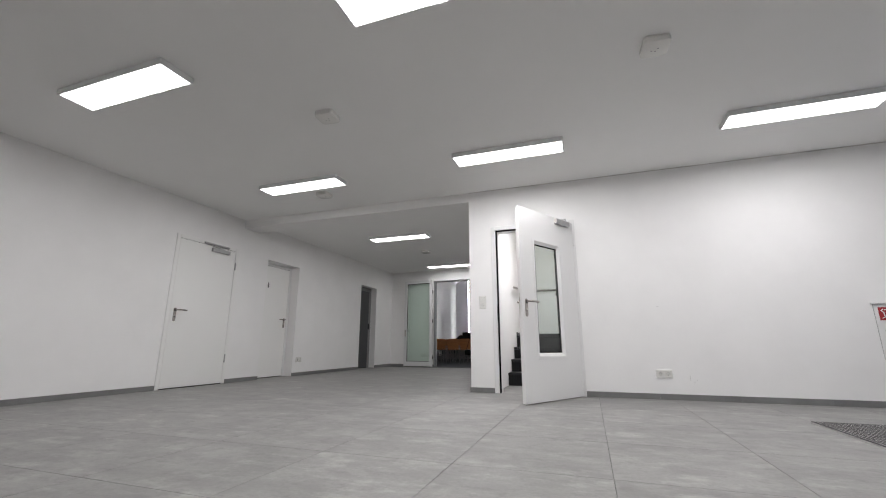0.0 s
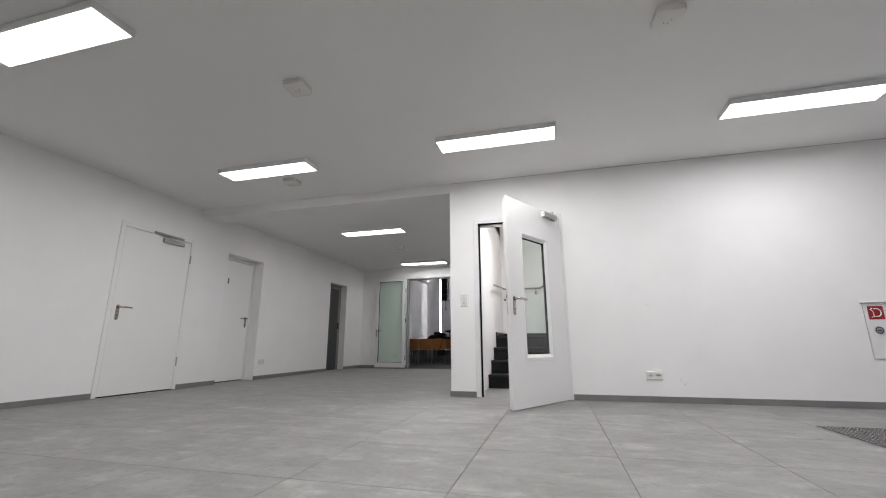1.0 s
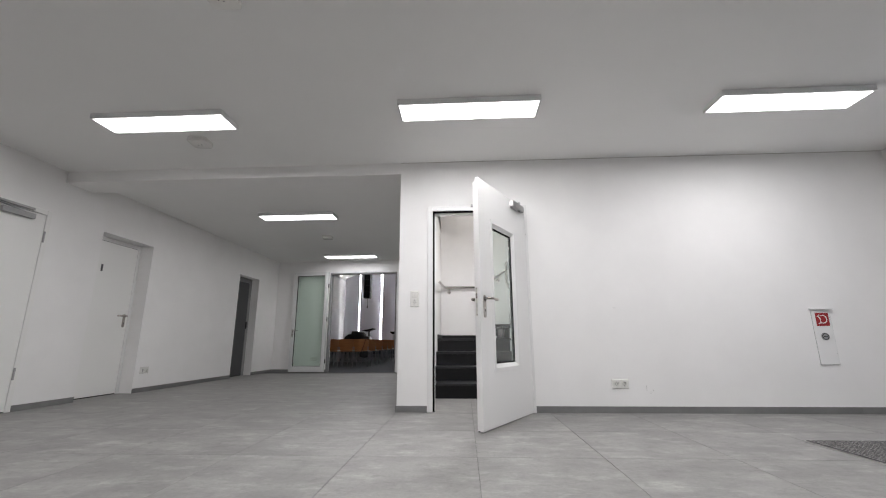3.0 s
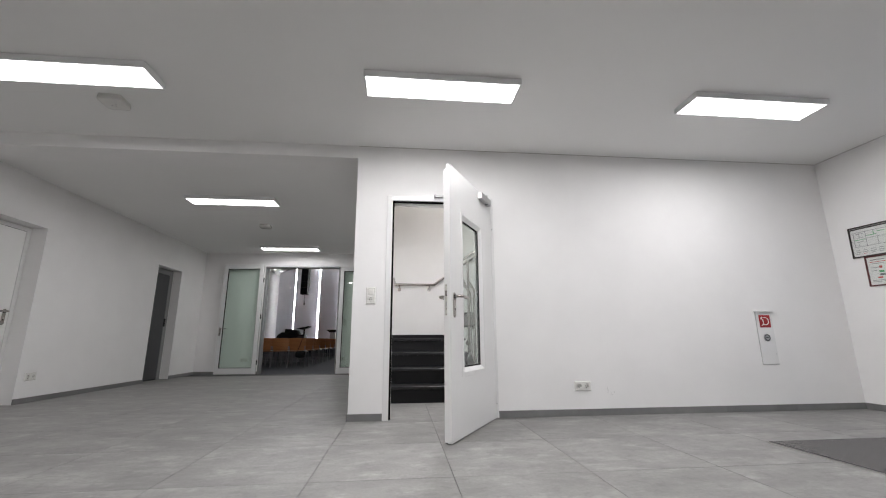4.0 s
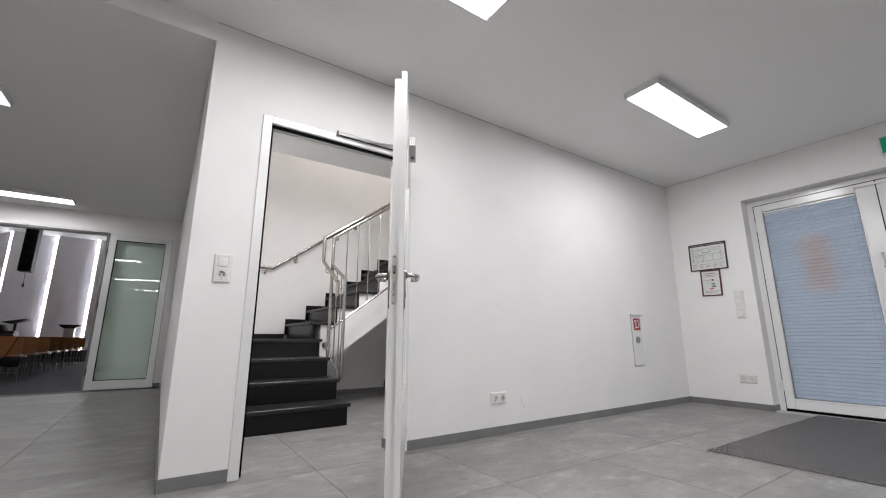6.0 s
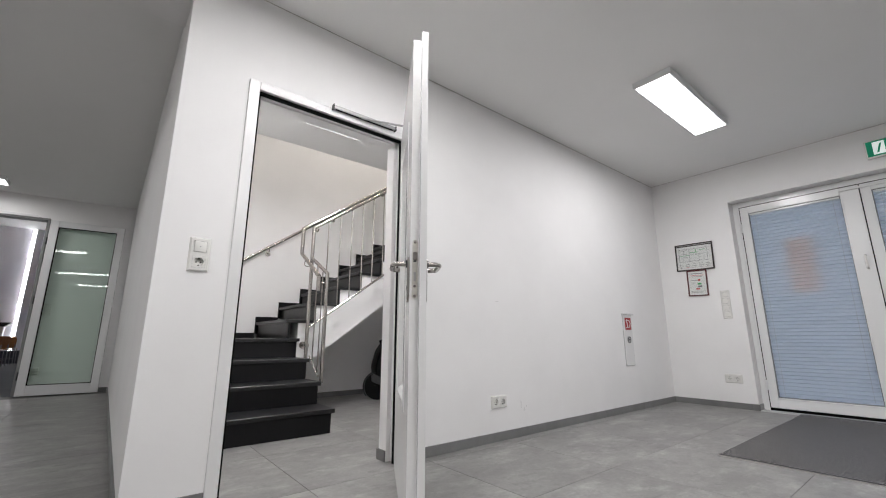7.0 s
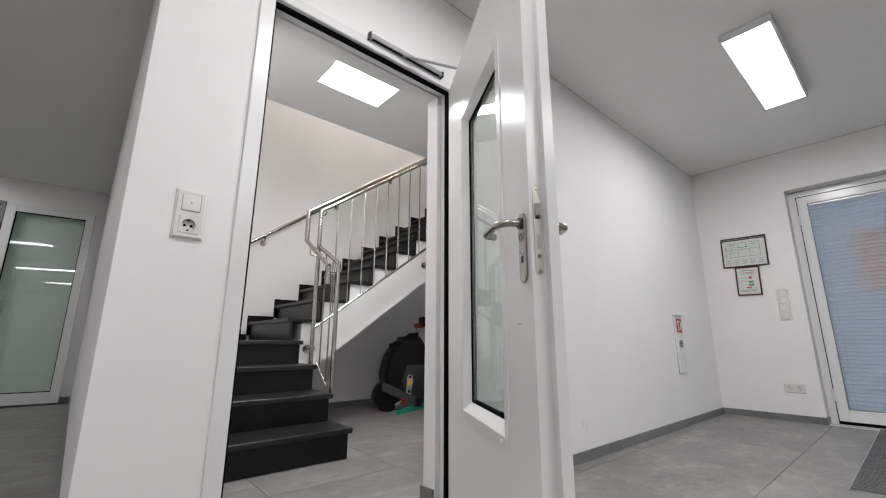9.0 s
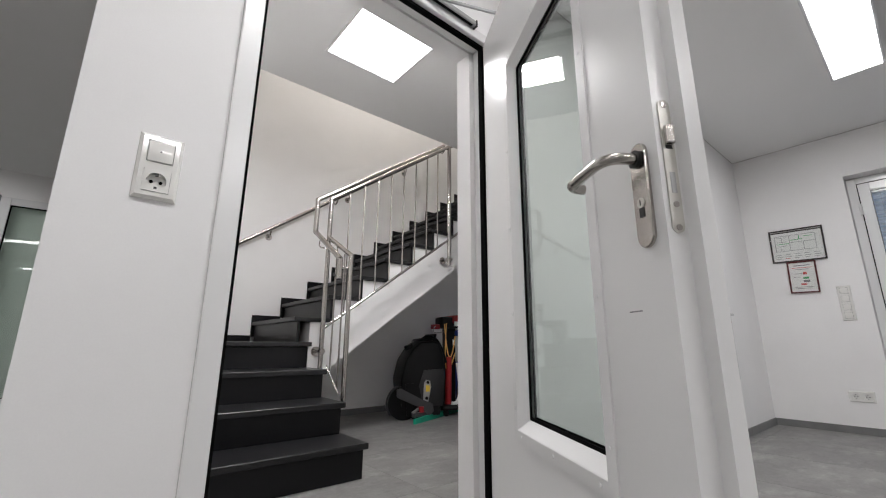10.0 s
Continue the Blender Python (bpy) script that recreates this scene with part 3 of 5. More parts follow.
# small scuffs on the stair-side skin
part("scuff", boxes((-LEAF_W + 0.105, -LEAF_W + 0.14, BACK_FACE + 0.0002, BACK_FACE + 0.0004, 0.745, 0.7472)), INK, leaf, "thin grey scratch")


# ---- stairs ----
RISE, GO1, GO2 = 0.179, 0.29, 0.247
Y1, X5 = 6.60, 0.09
ST_R = 0.19                 # flight one's open side
ST_N = 7.46                 # flight two's open side
stairs = thing("staircase", "quarter-turn staircase clad in polished black granite on a white slab", "stairs")
for k in range(1, 5):
    y = Y1 + GO1 * (k - 1)
    back = y + GO1 + 0.02 if k < 4 else BACK - 0.004
    x1 = ST_R if k < 4 else X5 + 0.02
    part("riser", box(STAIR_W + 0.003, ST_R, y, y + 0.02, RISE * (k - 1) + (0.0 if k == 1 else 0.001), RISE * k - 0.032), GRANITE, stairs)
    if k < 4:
        part("tread", box(STAIR_W + 0.003, ST_R + 0.02, y - 0.025, back, RISE * k - 0.031, RISE * k, 0.003), GRANITE_SHEEN, stairs)
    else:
        part("landing", box(STAIR_W + 0.003, ST_R + 0.02, y - 0.025, back, RISE * k - 0.031, RISE * k, 0.003), GRANITE_SHEEN, stairs, "black granite landing")
core = bmesh.new()
for k in range(1, 5):
    y = Y1 + GO1 * (k - 1) + 0.0205
    add_box(core, STAIR_W + 0.003, ST_R - 0.015, y, BACK - 0.022 if k == 4 else y + GO1 - 0.001, 0.0 if k < 3 else RISE * (k - 3), RISE * k - 0.0325)
part("core", core, PLASTER, stairs, "white plastered stair body")
N2 = 13
for k in range(5, 5 + N2):
    x = X5 + GO2 * (k - 5)
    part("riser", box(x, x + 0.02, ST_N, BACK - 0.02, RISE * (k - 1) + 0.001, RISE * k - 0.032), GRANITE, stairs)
    part("tread", box(x - 0.025, x + GO2 + 0.018, ST_N - 0.02, BACK - 0.02, RISE * k - 0.031, RISE * k, 0.003), GRANITE_SHEEN, stairs)
    part("skirting", boxes((x - 0.03, x + GO2 - 0.03, BACK - 0.018, BACK - 0.002, RISE * (k - 1) + 0.05, RISE * k + 0.064)), GRANITE, stairs)
    part("end_cheek", boxes((x, x + 0.02, ST_N - 0.012, ST_N - 0.0005, RISE * (k - 1) - 0.02, RISE * k - 0.032)), GRANITE, stairs)
part("skirting", box(STAIR_W + 0.003, X5 - 0.03, BACK - 0.018, BACK - 0.002, RISE * 4 + 0.001, RISE * 4 + 0.06), GRANITE, stairs)
part("skirting", box(STAIR_W + 0.002, STAIR_W + 0.016, Y1 + GO1 * 3, BACK - 0.02, RISE * 4 + 0.001, RISE * 4 + 0.06), GRANITE, stairs)
xe = X5 + GO2 * N2
SX = ST_R + 0.002
prof = [(SX, 0.283 + 0.715 * (SX - 0.02)), (xe, 0.283 + 0.715 * (xe - 0.02)), (xe, RISE * (4 + N2) - 0.033)]
for k in range(4 + N2, 5, -1):
    x = X5 + GO2 * (k - 5) + 0.0205
    prof += [(x, RISE * k - 0.033), (x, RISE * (k - 1) - 0.033)]
prof += [(SX, RISE * 5 - 0.033)]
part("slab", prism(prof, ST_N + 0.004, BACK - 0.021, "y"), PLASTER, stairs, "white plastered sloping slab")

# railing
rl = thing("stair_railing", "brushed stainless steel railing with thin vertical bars along the stairs", "railing")
def nose(x):
    return RISE * 5 + (x - X5 + 0.025) * RISE / GO2
YR, XR = 7.36, 0.245
TOPZ = nose(XR) + 0.785
LOWZ = 1.50
PY = 7.06                     # lower end post
ENDZ = LOWZ - (YR - PY) * 0.62
xe2 = 1.46
DROP = 0.215
# balustrade frame
bal = [(xe2, YR, nose(xe2) + 0.76), (XR, YR, TOPZ), (XR, YR, LOWZ), (XR + 0.042, PY, ENDZ), (XR + 0.042, PY, RISE * 2 - 0.03)]
part("top_rail", tube(bal, 0.017, 14), STAINLESS, rl, smooth=True)
hr = [(xe2, YR + 0.085, nose(xe2) + 0.80), (XR - 0.075, YR + 0.085, TOPZ + 0.0), (XR - 0.075, YR + 0.085, LOWZ + 0.05), (XR - 0.03, PY + 0.02, ENDZ - 0.03)]
part("handrail", tube(hr, 0.0185, 14), STAINLESS, rl, smooth=True)
part("post", tube([(XR, YR, LOWZ), (XR, YR, 0.52)], 0.017, 14), STAINLESS, rl, smooth=True)
part("post", tube([(XR - 0.03, PY + 0.02, ENDZ - 0.03), (XR - 0.03, PY + 0.02, ENDZ - 0.17)], 0.0185, 12), STAINLESS, rl, smooth=True)
part("post", tube([(xe2, YR, nose(xe2) + 0.76), (xe2, YR, nose(xe2) - 0.47)], 0.02, 14), STAINLESS, rl, smooth=True)
part("bottom_rail", tube([(XR, YR, nose(XR) - DROP), (xe2 + 0.3, YR, nose(xe2 + 0.3) - DROP)], 0.011, 10), STAINLESS, rl, smooth=True)
part("brace", tube([(XR - 0.02, 7.22, RISE * 3 + 0.02), (XR + 0.015, PY + 0.01, RISE * 2 + 0.02)], 0.0055, 10), STAINLESS, rl, smooth=True)
x = 0.402
while x < xe2 - 0.05:
    part("baluster", tube([(x, YR, nose(x) - DROP), (x, YR, nose(x) + 0.765)], 0.0062, 8), STAINLESS, rl, smooth=True)
    x += 0.1302
part("pin", tube([(XR - 0.03, PY + 0.02, ENDZ - 0.09), (XR + 0.042, PY, ENDZ - 0.09)], 0.006, 8), STAINLESS, rl)
part("baluster", tube([(XR + 0.027, 7.13, 0.40), (XR + 0.027, 7.13, ENDZ + 0.02)], 0.0062, 8), STAINLESS, rl, smooth=True)
part("baluster", tube([(XR + 0.014, 7.23, 0.50), (XR + 0.014, 7.23, LOWZ - 0.09)], 0.0062, 8), STAINLESS, rl, smooth=True)
for x in (XR + 0.05, xe2 - 0.06):
    z = nose(x) + 0.765
    part("bracket", tube(arc((x, YR, z - 0.015), (x, YR + 0.05, z - 0.075), (x, YR + 0.085, z + 0.02), 6), 0.006, 8), STAINLESS, rl, smooth=True)
part("bracket", tube([(XR - 0.055, YR + 0.03, LOWZ + 0.0), (XR - 0.062, YR + 0.03, LOWZ - 0.07), (XR - 0.05, YR + 0.02, LOWZ - 0.085), (XR, YR, LOWZ - 0.09)], 0.0045, 8), STAINLESS, rl, smooth=True)
for x, z in ((XR, 0.65), (xe2, nose(xe2) - 0.41)):
    an = part("anchor", cyl((x, YR, z), (x, ST_N + 0.004, z), 0.011, 14), STAINLESS, rl, smooth=True)
    part("rosette", cyl((x, ST_N - 0.010, z), (x, ST_N + 0.003, z), 0.034, 24), STAINLESS, an, smooth=True)
    part("clamp", cyl((x, YR - 0.022, z), (x, YR + 0.030, z), 0.021, 18), STAINLESS, an, smooth=True)
part("top_rail", tube([(xe2, YR, nose(xe2) + 0.76), (xe2 + 0.9, YR, nose(xe2 + 0.9) + 0.62)], 0.017, 12), STAINLESS, rl, smooth=True)
for x in (xe2 + 0.139, xe2 + 0.27):
    part("baluster", tube([(x, YR, nose(x) - DROP), (x, YR, nose(x) + 0.72)], 0.0062, 8), STAINLESS, rl, smooth=True)

wr = thing("wall_handrail", "brushed stainless steel handrail on the stairwell wall", "handrail")
WY = BACK - 0.065
part("rail", tube([(STAIR_W + 0.065, 7.0, 1.47), (STAIR_W + 0.065, WY, 1.585), (-0.15, WY, 1.585), (2.2, WY, 1.585 + 2.35 * 0.71)], 0.019, 14), STAINLESS, wr, smooth=True)
for bx in (-0.72, -0.23, 0.13, 0.93, 1.68):
    bz = 1.585 if bx < -0.15 else 1.585 + (bx + 0.15) * 0.71
    br = part("bracket", tube(arc((bx, WY, bz - 0.017), (bx, WY + 0.0, bz - 0.075), (bx, BACK - 0.004, bz - 0.075), 5), 0.007, 8), STAINLESS, wr, smooth=True)
    part("rosette", cyl((bx, BACK - 0.012, bz - 0.075), (bx, BACK - 0.001, bz - 0.075), 0.03, 20), STAINLESS, br, smooth=True)


# ---- small fittings for walls: local x along the wall, room at -y ----
def on_north(x, z):
    return pose(x, NORTH, z)


def on_west(y, z, depth=0.0):
    return pose(WEST - depth, y, z, 0, 0, 90)


def on_east(y, z):
    return pose(EAST, y, z, 0, 0, -90)


def with_hole(half, r, d, n=24):
    """A square plate front with a round cup d deep, front at y = 0, seen from -y."""
    bm = bmesh.new()
    sq, c0, c1 = [], [], []
    for k in range(n):
        a = 2 * math.pi * k / n
        c, s = math.cos(a), math.sin(a)
        m = half / max(abs(c), abs(s))
        sq.append(bm.verts.new((c * m, 0, s * m)))
        c0.append(bm.verts.new((c * r, 0, s * r)))
        c1.append(bm.verts.new((c * r * 0.96, d, s * r * 0.96)))
    for k in range(n):
        j = (k + 1) % n
        bm.faces.new((sq[k], sq[j], c0[j], c0[k]))
        bm.faces.new((c0[k], c0[j], c1[j], c1[k]))
    bm.faces.new(c1)
    edge = [bm.verts.new((u, e, w)) for e in (0.0, 0.004) for u, w in ((-half, -half), (half, -half), (half, half), (-half, half))]
    for k in range(4):
        j = (k + 1) % 4
        bm.faces.new((edge[k], edge[j], edge[4 + j], edge[4 + k]))
    bmesh.ops.recalc_face_normals(bm, faces=bm.faces)
    return bm


def socket_at(parent, u, w):
    s = part("socket", with_hole(0.0262, 0.0198, 0.0125), PLASTIC, parent, "white socket with a round recess")
    s.matrix_local = pose(u, -0.0133, w)
    for dx in (-0.0095, 0.0095):
        part("pin_hole", cyl((dx, 0.0105, 0), (dx, 0.0124, 0), 0.0040, 10), RUBBER, s, "dark pin hole")
    for dz in (-0.0165, 0.0165):
        part("earth_clip", box(-0.003, 0.003, 0.002, 0.0122, dz - 0.0025, dz + 0.0025), DARK_METAL, s)
    return s


def rocker_at(parent, u, w, mark=True):
    r = part("rocker", box(u - 0.0258, u + 0.0258, -0.0150, -0.0065, w - 0.0258, w + 0.0258, 0.0032, 3), PLASTIC, parent, "white rocker switch", smooth=True)
    if mark:
        part("mark", cyl((u, -0.0152, w), (u, -0.0143, w), 0.0022, 10), INK, r)
    return r


def plate(parent, centres, upright):
    """A chamfered frame round square inserts that stand in a row along x or, upright, along z."""
    lo, hi, out, hole, deep, slope = centres[0], centres[-1], 0.0445, 0.0268, 0.0115, 0.0075
    bm = bmesh.new()
    def put(u, y, w):
        return bm.verts.new((w, y, u) if upright else (u, y, w))
    loops = []
    for half, y in ((out, 0.0), (out - 0.0012, -0.004), (out - slope, -deep), (hole, -deep), (hole, -0.0005)):
        loops.append([put(lo - half, y, -half), put(hi + half, y, -half), put(hi + half, y, half), put(lo - half, y, half)])
    for p, q in zip(loops, loops[1:]):
        for k in range(4):
            bm.faces.new((p[k], p[(k + 1) % 4], q[(k + 1) % 4], q[k]))
    bmesh.ops.recalc_face_normals(bm, faces=bm.faces)
    for a, b in zip(centres, centres[1:]):
        u0, u1 = a + hole, b - hole
        add_box(bm, *((-hole, hole, -deep, -0.0005, u0, u1) if upright else (u0, u1, -deep, -0.0005, -hole, hole)))
    return part("cover_plate", bm, PLASTIC, parent)


def double_socket(m):
    t = thing("wall_socket", "white double power socket in a flat frame on the wall", "socket", "double wall sockets", at=m)
    plate(t, (-0.0355, 0.0355), False)
    for u in (-0.0355, 0.0355):
        socket_at(t, u, 0)
    return t


def switch_strip(m, n, group=""):
    t = thing("light_switch", "white frame with stacked rocker switches on the wall", "light switch", group, at=m)
    plate(t, [(k - (n - 1) / 2) * 0.071 for k in range(n)], True)
    part("backing", box(-0.027, 0.027, -0.006, -0.0005, -n * 0.0355 + 0.009, n * 0.0355 - 0.009), GREY_PLASTIC, t, "dark gap behind the rockers")
    for k in range(n):
        rocker_at(t, 0, (k - (n - 1) / 2) * 0.071, False)
    return t


double_socket(on_north(1.026, 0.265))
double_socket(on_east(4.985, 0.298))
double_socket(on_west(7.23, 0.295))
sw = thing("switch_with_socket", "white light switch above a power socket in one frame", "light switch", at=on_north(-0.971, 1.102))
plate(sw, (-0.036, 0.036), True)
rocker_at(sw, 0, 0.036)
socket_at(sw, 0, -0.036)
switch_strip(on_east(4.955, 1.075), 4)


# ---- picture frames on the east wall ----
def framed(m, w, h, mat, label, sheet):
    t = thing("picture_frame", label, "picture frame", at=m)
    part("frame", ring_frame(-w / 2, w / 2, -h / 2, h / 2, 0.012, -0.020, 0.0, 0.002), mat, t)
    s = part("sheet", box(-w / 2 + 0.012, w / 2 - 0.012, -0.008, -0.002, -h / 2 + 0.012, h / 2 - 0.012), PAPER, t, "printed white sheet")
    for k, (x0, x1, z0, z1, mt, nm) in enumerate(sheet):
        part(nm, box(x0, x1, -0.0095 - 0.0003 * (k % 3), -0.0081, z0, z1), mt, s)
    g = part("pane", box(-w / 2 + 0.0121, w / 2 - 0.0121, -0.0145, -0.0125, -h / 2 + 0.0121, h / 2 - 0.0121), GLASS_CLEAR, t, "clear glass")
    g.visible_shadow = False
    return t


plan = [(-0.185, 0.185, 0.128, 0.14, FRAME_DARK, "heading"), (-0.16, -0.156, -0.05, 0.10, INK, "line"), (-0.16, 0.14, 0.097, 0.10, INK, "line"), (-0.16, 0.14, -0.05, -0.047, INK, "line"),
        (0.137, 0.14, -0.05, 0.10, INK, "line"), (-0.05, -0.047, -0.05, 0.10, INK, "line"), (0.05, 0.053, -0.05, 0.03, INK, "line"), (-0.047, 0.137, 0.028, 0.031, INK, "line"),
        (-0.15, -0.055, 0.02, 0.025, INK_GREEN, "route"), (-0.045, 0.045, 0.05, 0.056, INK_GREEN, "route"), (0.055, 0.12, 0.075, 0.08, INK_GREEN, "route"), (0.02, 0.026, 0.05, 0.09, INK_GREEN, "route"),
        (-0.14, -0.07, 0.082, 0.085, INK, "room"), (-0.14, -0.07, 0.04, 0.0425, INK, "room"), (-0.108, -0.1055, 0.0425, 0.082, INK, "room"), (-0.14, -0.07, -0.0, 0.003, INK, "room"), (-0.12, -0.1175, -0.045, 0.0, INK, "room")]
for k in range(5):
    plan.append((-0.165 + 0.07 * k, -0.125 + 0.07 * k, -0.085, -0.081, INK, "text_bar"))
    plan.append((-0.165 + 0.07 * k, -0.118 + 0.07 * k, -0.105, -0.101, INK, "text_bar"))
    plan.append((-0.165 + 0.07 * k, -0.13 + 0.07 * k, -0.122, -0.118, INK_RED if k == 1 else INK, "text_bar"))
framed(on_east(5.205, 1.642) @ pose(0, 0, 0, 0, 1.0, 0), 0.395, 0.315, FRAME_DARK, "dark-framed floor plan with green routes, hung on the wall", plan)
cert = [(-0.06, 0.06, 0.105, 0.112, INK, "text_bar"), (-0.07, 0.07, 0.085, 0.090, INK_RED, "text_bar"), (-0.05, 0.05, 0.07, 0.074, INK, "text_bar"), (-0.065, 0.0, 0.03, 0.034, INK, "text_bar"),
        (0.005, 0.03, 0.022, 0.045, INK_RED, "stamp"), (-0.065, -0.02, 0.0, 0.004, INK, "text_bar"), (0.0, 0.04, -0.02, 0.0, INK_GREEN, "stamp"), (0.0, 0.045, -0.05, -0.03, INK, "stamp"),
        (-0.02, 0.02, -0.075, -0.06, INK_RED, "stamp"), (-0.07, 0.07, -0.095, -0.091, INK, "text_bar"), (-0.07, 0.05, -0.108, -0.104, INK, "text_bar")]
framed(on_east(5.205, 1.335) @ pose(0, 0, 0, 0, 1.2, 0), 0.208, 0.297, FRAME_RED, "small reddish-framed certificate hung below the floor plan", cert)

# ---- fire hydrant hatch ----
fh = thing("hydrant_hatch", "narrow white metal hatch with red fire sign set in the wall", "hatch", at=on_north(3.0, 0.70))
part("hatch_door", box(-0.085, 0.085, -0.012, 0.0, -0.26, 0.255, 0.003), STEEL_WHITE, fh)
part("top_ledge", box(-0.105, 0.105, -0.03, 0.0, 0.256, 0.27, 0.003), STEEL_WHITE, fh, "thin white ledge")
part("rim", ring_frame(-0.089, 0.089, -0.264, 0.2555, 0.0025, -0.003, 0.0), GREY_METAL, fh)
sg = part("fire_sign", box(-0.06, 0.06, -0.0145, -0.0122, 0.10, 0.225), RED, fh, "red square fire hose sign")
loop = [(0.008 + 0.030 * math.cos(radians(90 - 15 * k)), -0.0152, 0.164 + 0.036 * math.sin(radians(90 - 15 * k))) for k in range(13)]
part("hose_symbol", tube([(-0.018, -0.0152, 0.200)] + loop + [(-0.018, -0.0152, 0.128)], 0.0042, 6), PAPER, sg, "white hose symbol")
part("hose_symbol", tube([(-0.042, -0.0152, 0.120), (-0.020, -0.0152, 0.132), (-0.022, -0.0152, 0.176), (-0.040, -0.0152, 0.192), (-0.026, -0.0152, 0.206)], 0.0042, 6), PAPER, sg, "white hose symbol")
lk = part("lock", cyl((-0.005, -0.018, 0.0), (-0.005, -0.0122, 0.0), 0.036, 24), GREY_METAL, fh, "round metal lock", smooth=True)
part("lock_slot", boxes((-0.022, 0.012, -0.0195, -0.0181, -0.004, 0.004)), DARK_METAL, lk)
part("lock_ring", tube([(-0.005 + 0.028 * math.cos(radians(a)), -0.0185, 0.028 * math.sin(radians(a))) for a in range(0, 361, 20)], 0.003, 6), DARK_METAL, lk)
for dz in (0.18, -0.16):
    part("screw", cyl((0.07, -0.0135, dz), (0.07, -0.012, dz), 0.004, 8), GREY_METAL, fh)

# ---- exit sign ----
ex = thing("exit_sign", "lit green and white exit sign above the entrance door", "exit sign", at=on_east(3.52, 2.39))
part("housing", box(-0.155, 0.155, -0.045, 0.0, -0.082, 0.082, 0.006, 2), PLASTIC, ex, smooth=True)
part("face", box(-0.145, 0.145, -0.0475, -0.0455, -0.072, 0.072), SIGN_GREEN, ex, "green lit face")
ds = part("door_symbol", box(-0.105, -0.03, -0.0492, -0.0477, -0.058, 0.058), SIGN_WHITE, ex, "white door symbol")
part("slanted_bar", prism([(-0.085, -0.045), (-0.07, -0.045), (-0.045, 0.04), (-0.06, 0.04)], -0.0502, -0.0493, "y"), SIGN_GREEN, ds)
part("arrow_symbol", prism([(0.0, -0.012), (0.06, -0.012), (0.06, -0.032), (0.115, 0.0), (0.06, 0.032), (0.06, 0.012), (0.0, 0.012)], -0.0492, -0.0477, "y"), SIGN_WHITE, ex, "white arrow")


# ---- doors of the west wall ----
def flush_door(m, w, h, label, mat, depth, handle_u, way, closer=False, sign=False, frame_mat=None, hinge_right=True, f=0.055, lever=True):
    """A closed door; local x from 0 to w along the wall, the room at -y, the leaf depth behind the wall face."""
    t = thing("door", label, "door", at=m)
    fm = frame_mat or STEEL_WHITE
    bm = bmesh.new()
    y0 = depth - 0.012
    add_box(bm, 0.001, f, y0, depth + 0.09, 0, h - 0.001, 0.003)
    add_box(bm, w - f, w - 0.001, y0, depth + 0.09, 0, h - 0.001, 0.003)
    add_box(bm, f, w - f, y0, depth + 0.09, h - f, h - 0.001, 0.003)
    part("casing", bm, fm, t)
    lf = part("leaf", box(f + 0.004, w - f - 0.004, depth - 0.008, depth + 0.045, 0.012, h - f - 0.004, 0.003), mat, t)
    part("bottom_gap", box(f, w - f, depth + 0.012, depth + 0.03, 0.0, 0.0115), RUBBER, t)
    part("seal", ring_frame(f, w - f, 0.0, h - f, 0.004, depth + 0.004, depth + 0.03), RUBBER, t)
    if lever:
        handle(lf, handle_u, 1.04, depth - 0.008, -1, way)
    else:
        part("lock_case", box(w - f - 0.02, w - f + 0.03, depth - 0.02, depth - 0.0125, 0.97, 1.12, 0.003), BLACK_PLASTIC, t, "black lock case")
    for hz in (0.37, 1.80):
        u = w - f + 0.002 if hinge_right else f - 0.002
        part("hinge", cyl((u, depth - 0.02, hz - 0.06), (u, depth - 0.02, hz + 0.06), 0.009, 10), GREY_METAL, t, smooth=True)
    if closer:
        c = part("closer", box(w - 0.52, w - 0.20, depth - 0.052, depth - 0.0085, 1.955, 2.012, 0.006, 2), GREY_METAL, lf, "silver door closer", smooth=True)
        part("closer_track", box(w - 0.66, w - 0.21, depth - 0.04, depth - 0.0125, 2.05, 2.075, 0.003), GREY_METAL, t, "silver slide rail")
        part("closer_arm", tube([(w - 0.30, depth - 0.03, 2.012), (w - 0.64, depth - 0.028, 2.048)], 0.007, 8), GREY_METAL, c)
    if sign:
        part("door_sign", box(0.24, 0.268, depth - 0.0125, depth - 0.0082, 1.60, 1.69, 0.001), GREY_PLASTIC, lf, "small grey door sign")
    return t


flush_door(on_west(D1[0], 0), D1[1] - D1[0], D1[2], "closed white flush steel door with door closer", DOOR_WHITE, 0.0, 0.125, 1, closer=True, frame_mat=DOOR_WHITE)
flush_door(on_west(D2[0], 0), D2[1] - D2[0], D2[2], "closed white flush door set back in a deep reveal", DOOR_WHITE, 0.19, D2[1] - D2[0] - 0.12, -1, sign=True, hinge_right=False)
flush_door(on_west(D3[0], 0), D3[1] - D3[0], D3[2], "dark grey flush door set back in a deep reveal", DOOR_GREY, 0.17, D3[1] - D3[0] - 0.12, -1, frame_mat=FRAME_GREY, hinge_right=False, f=0.10, lever=False)


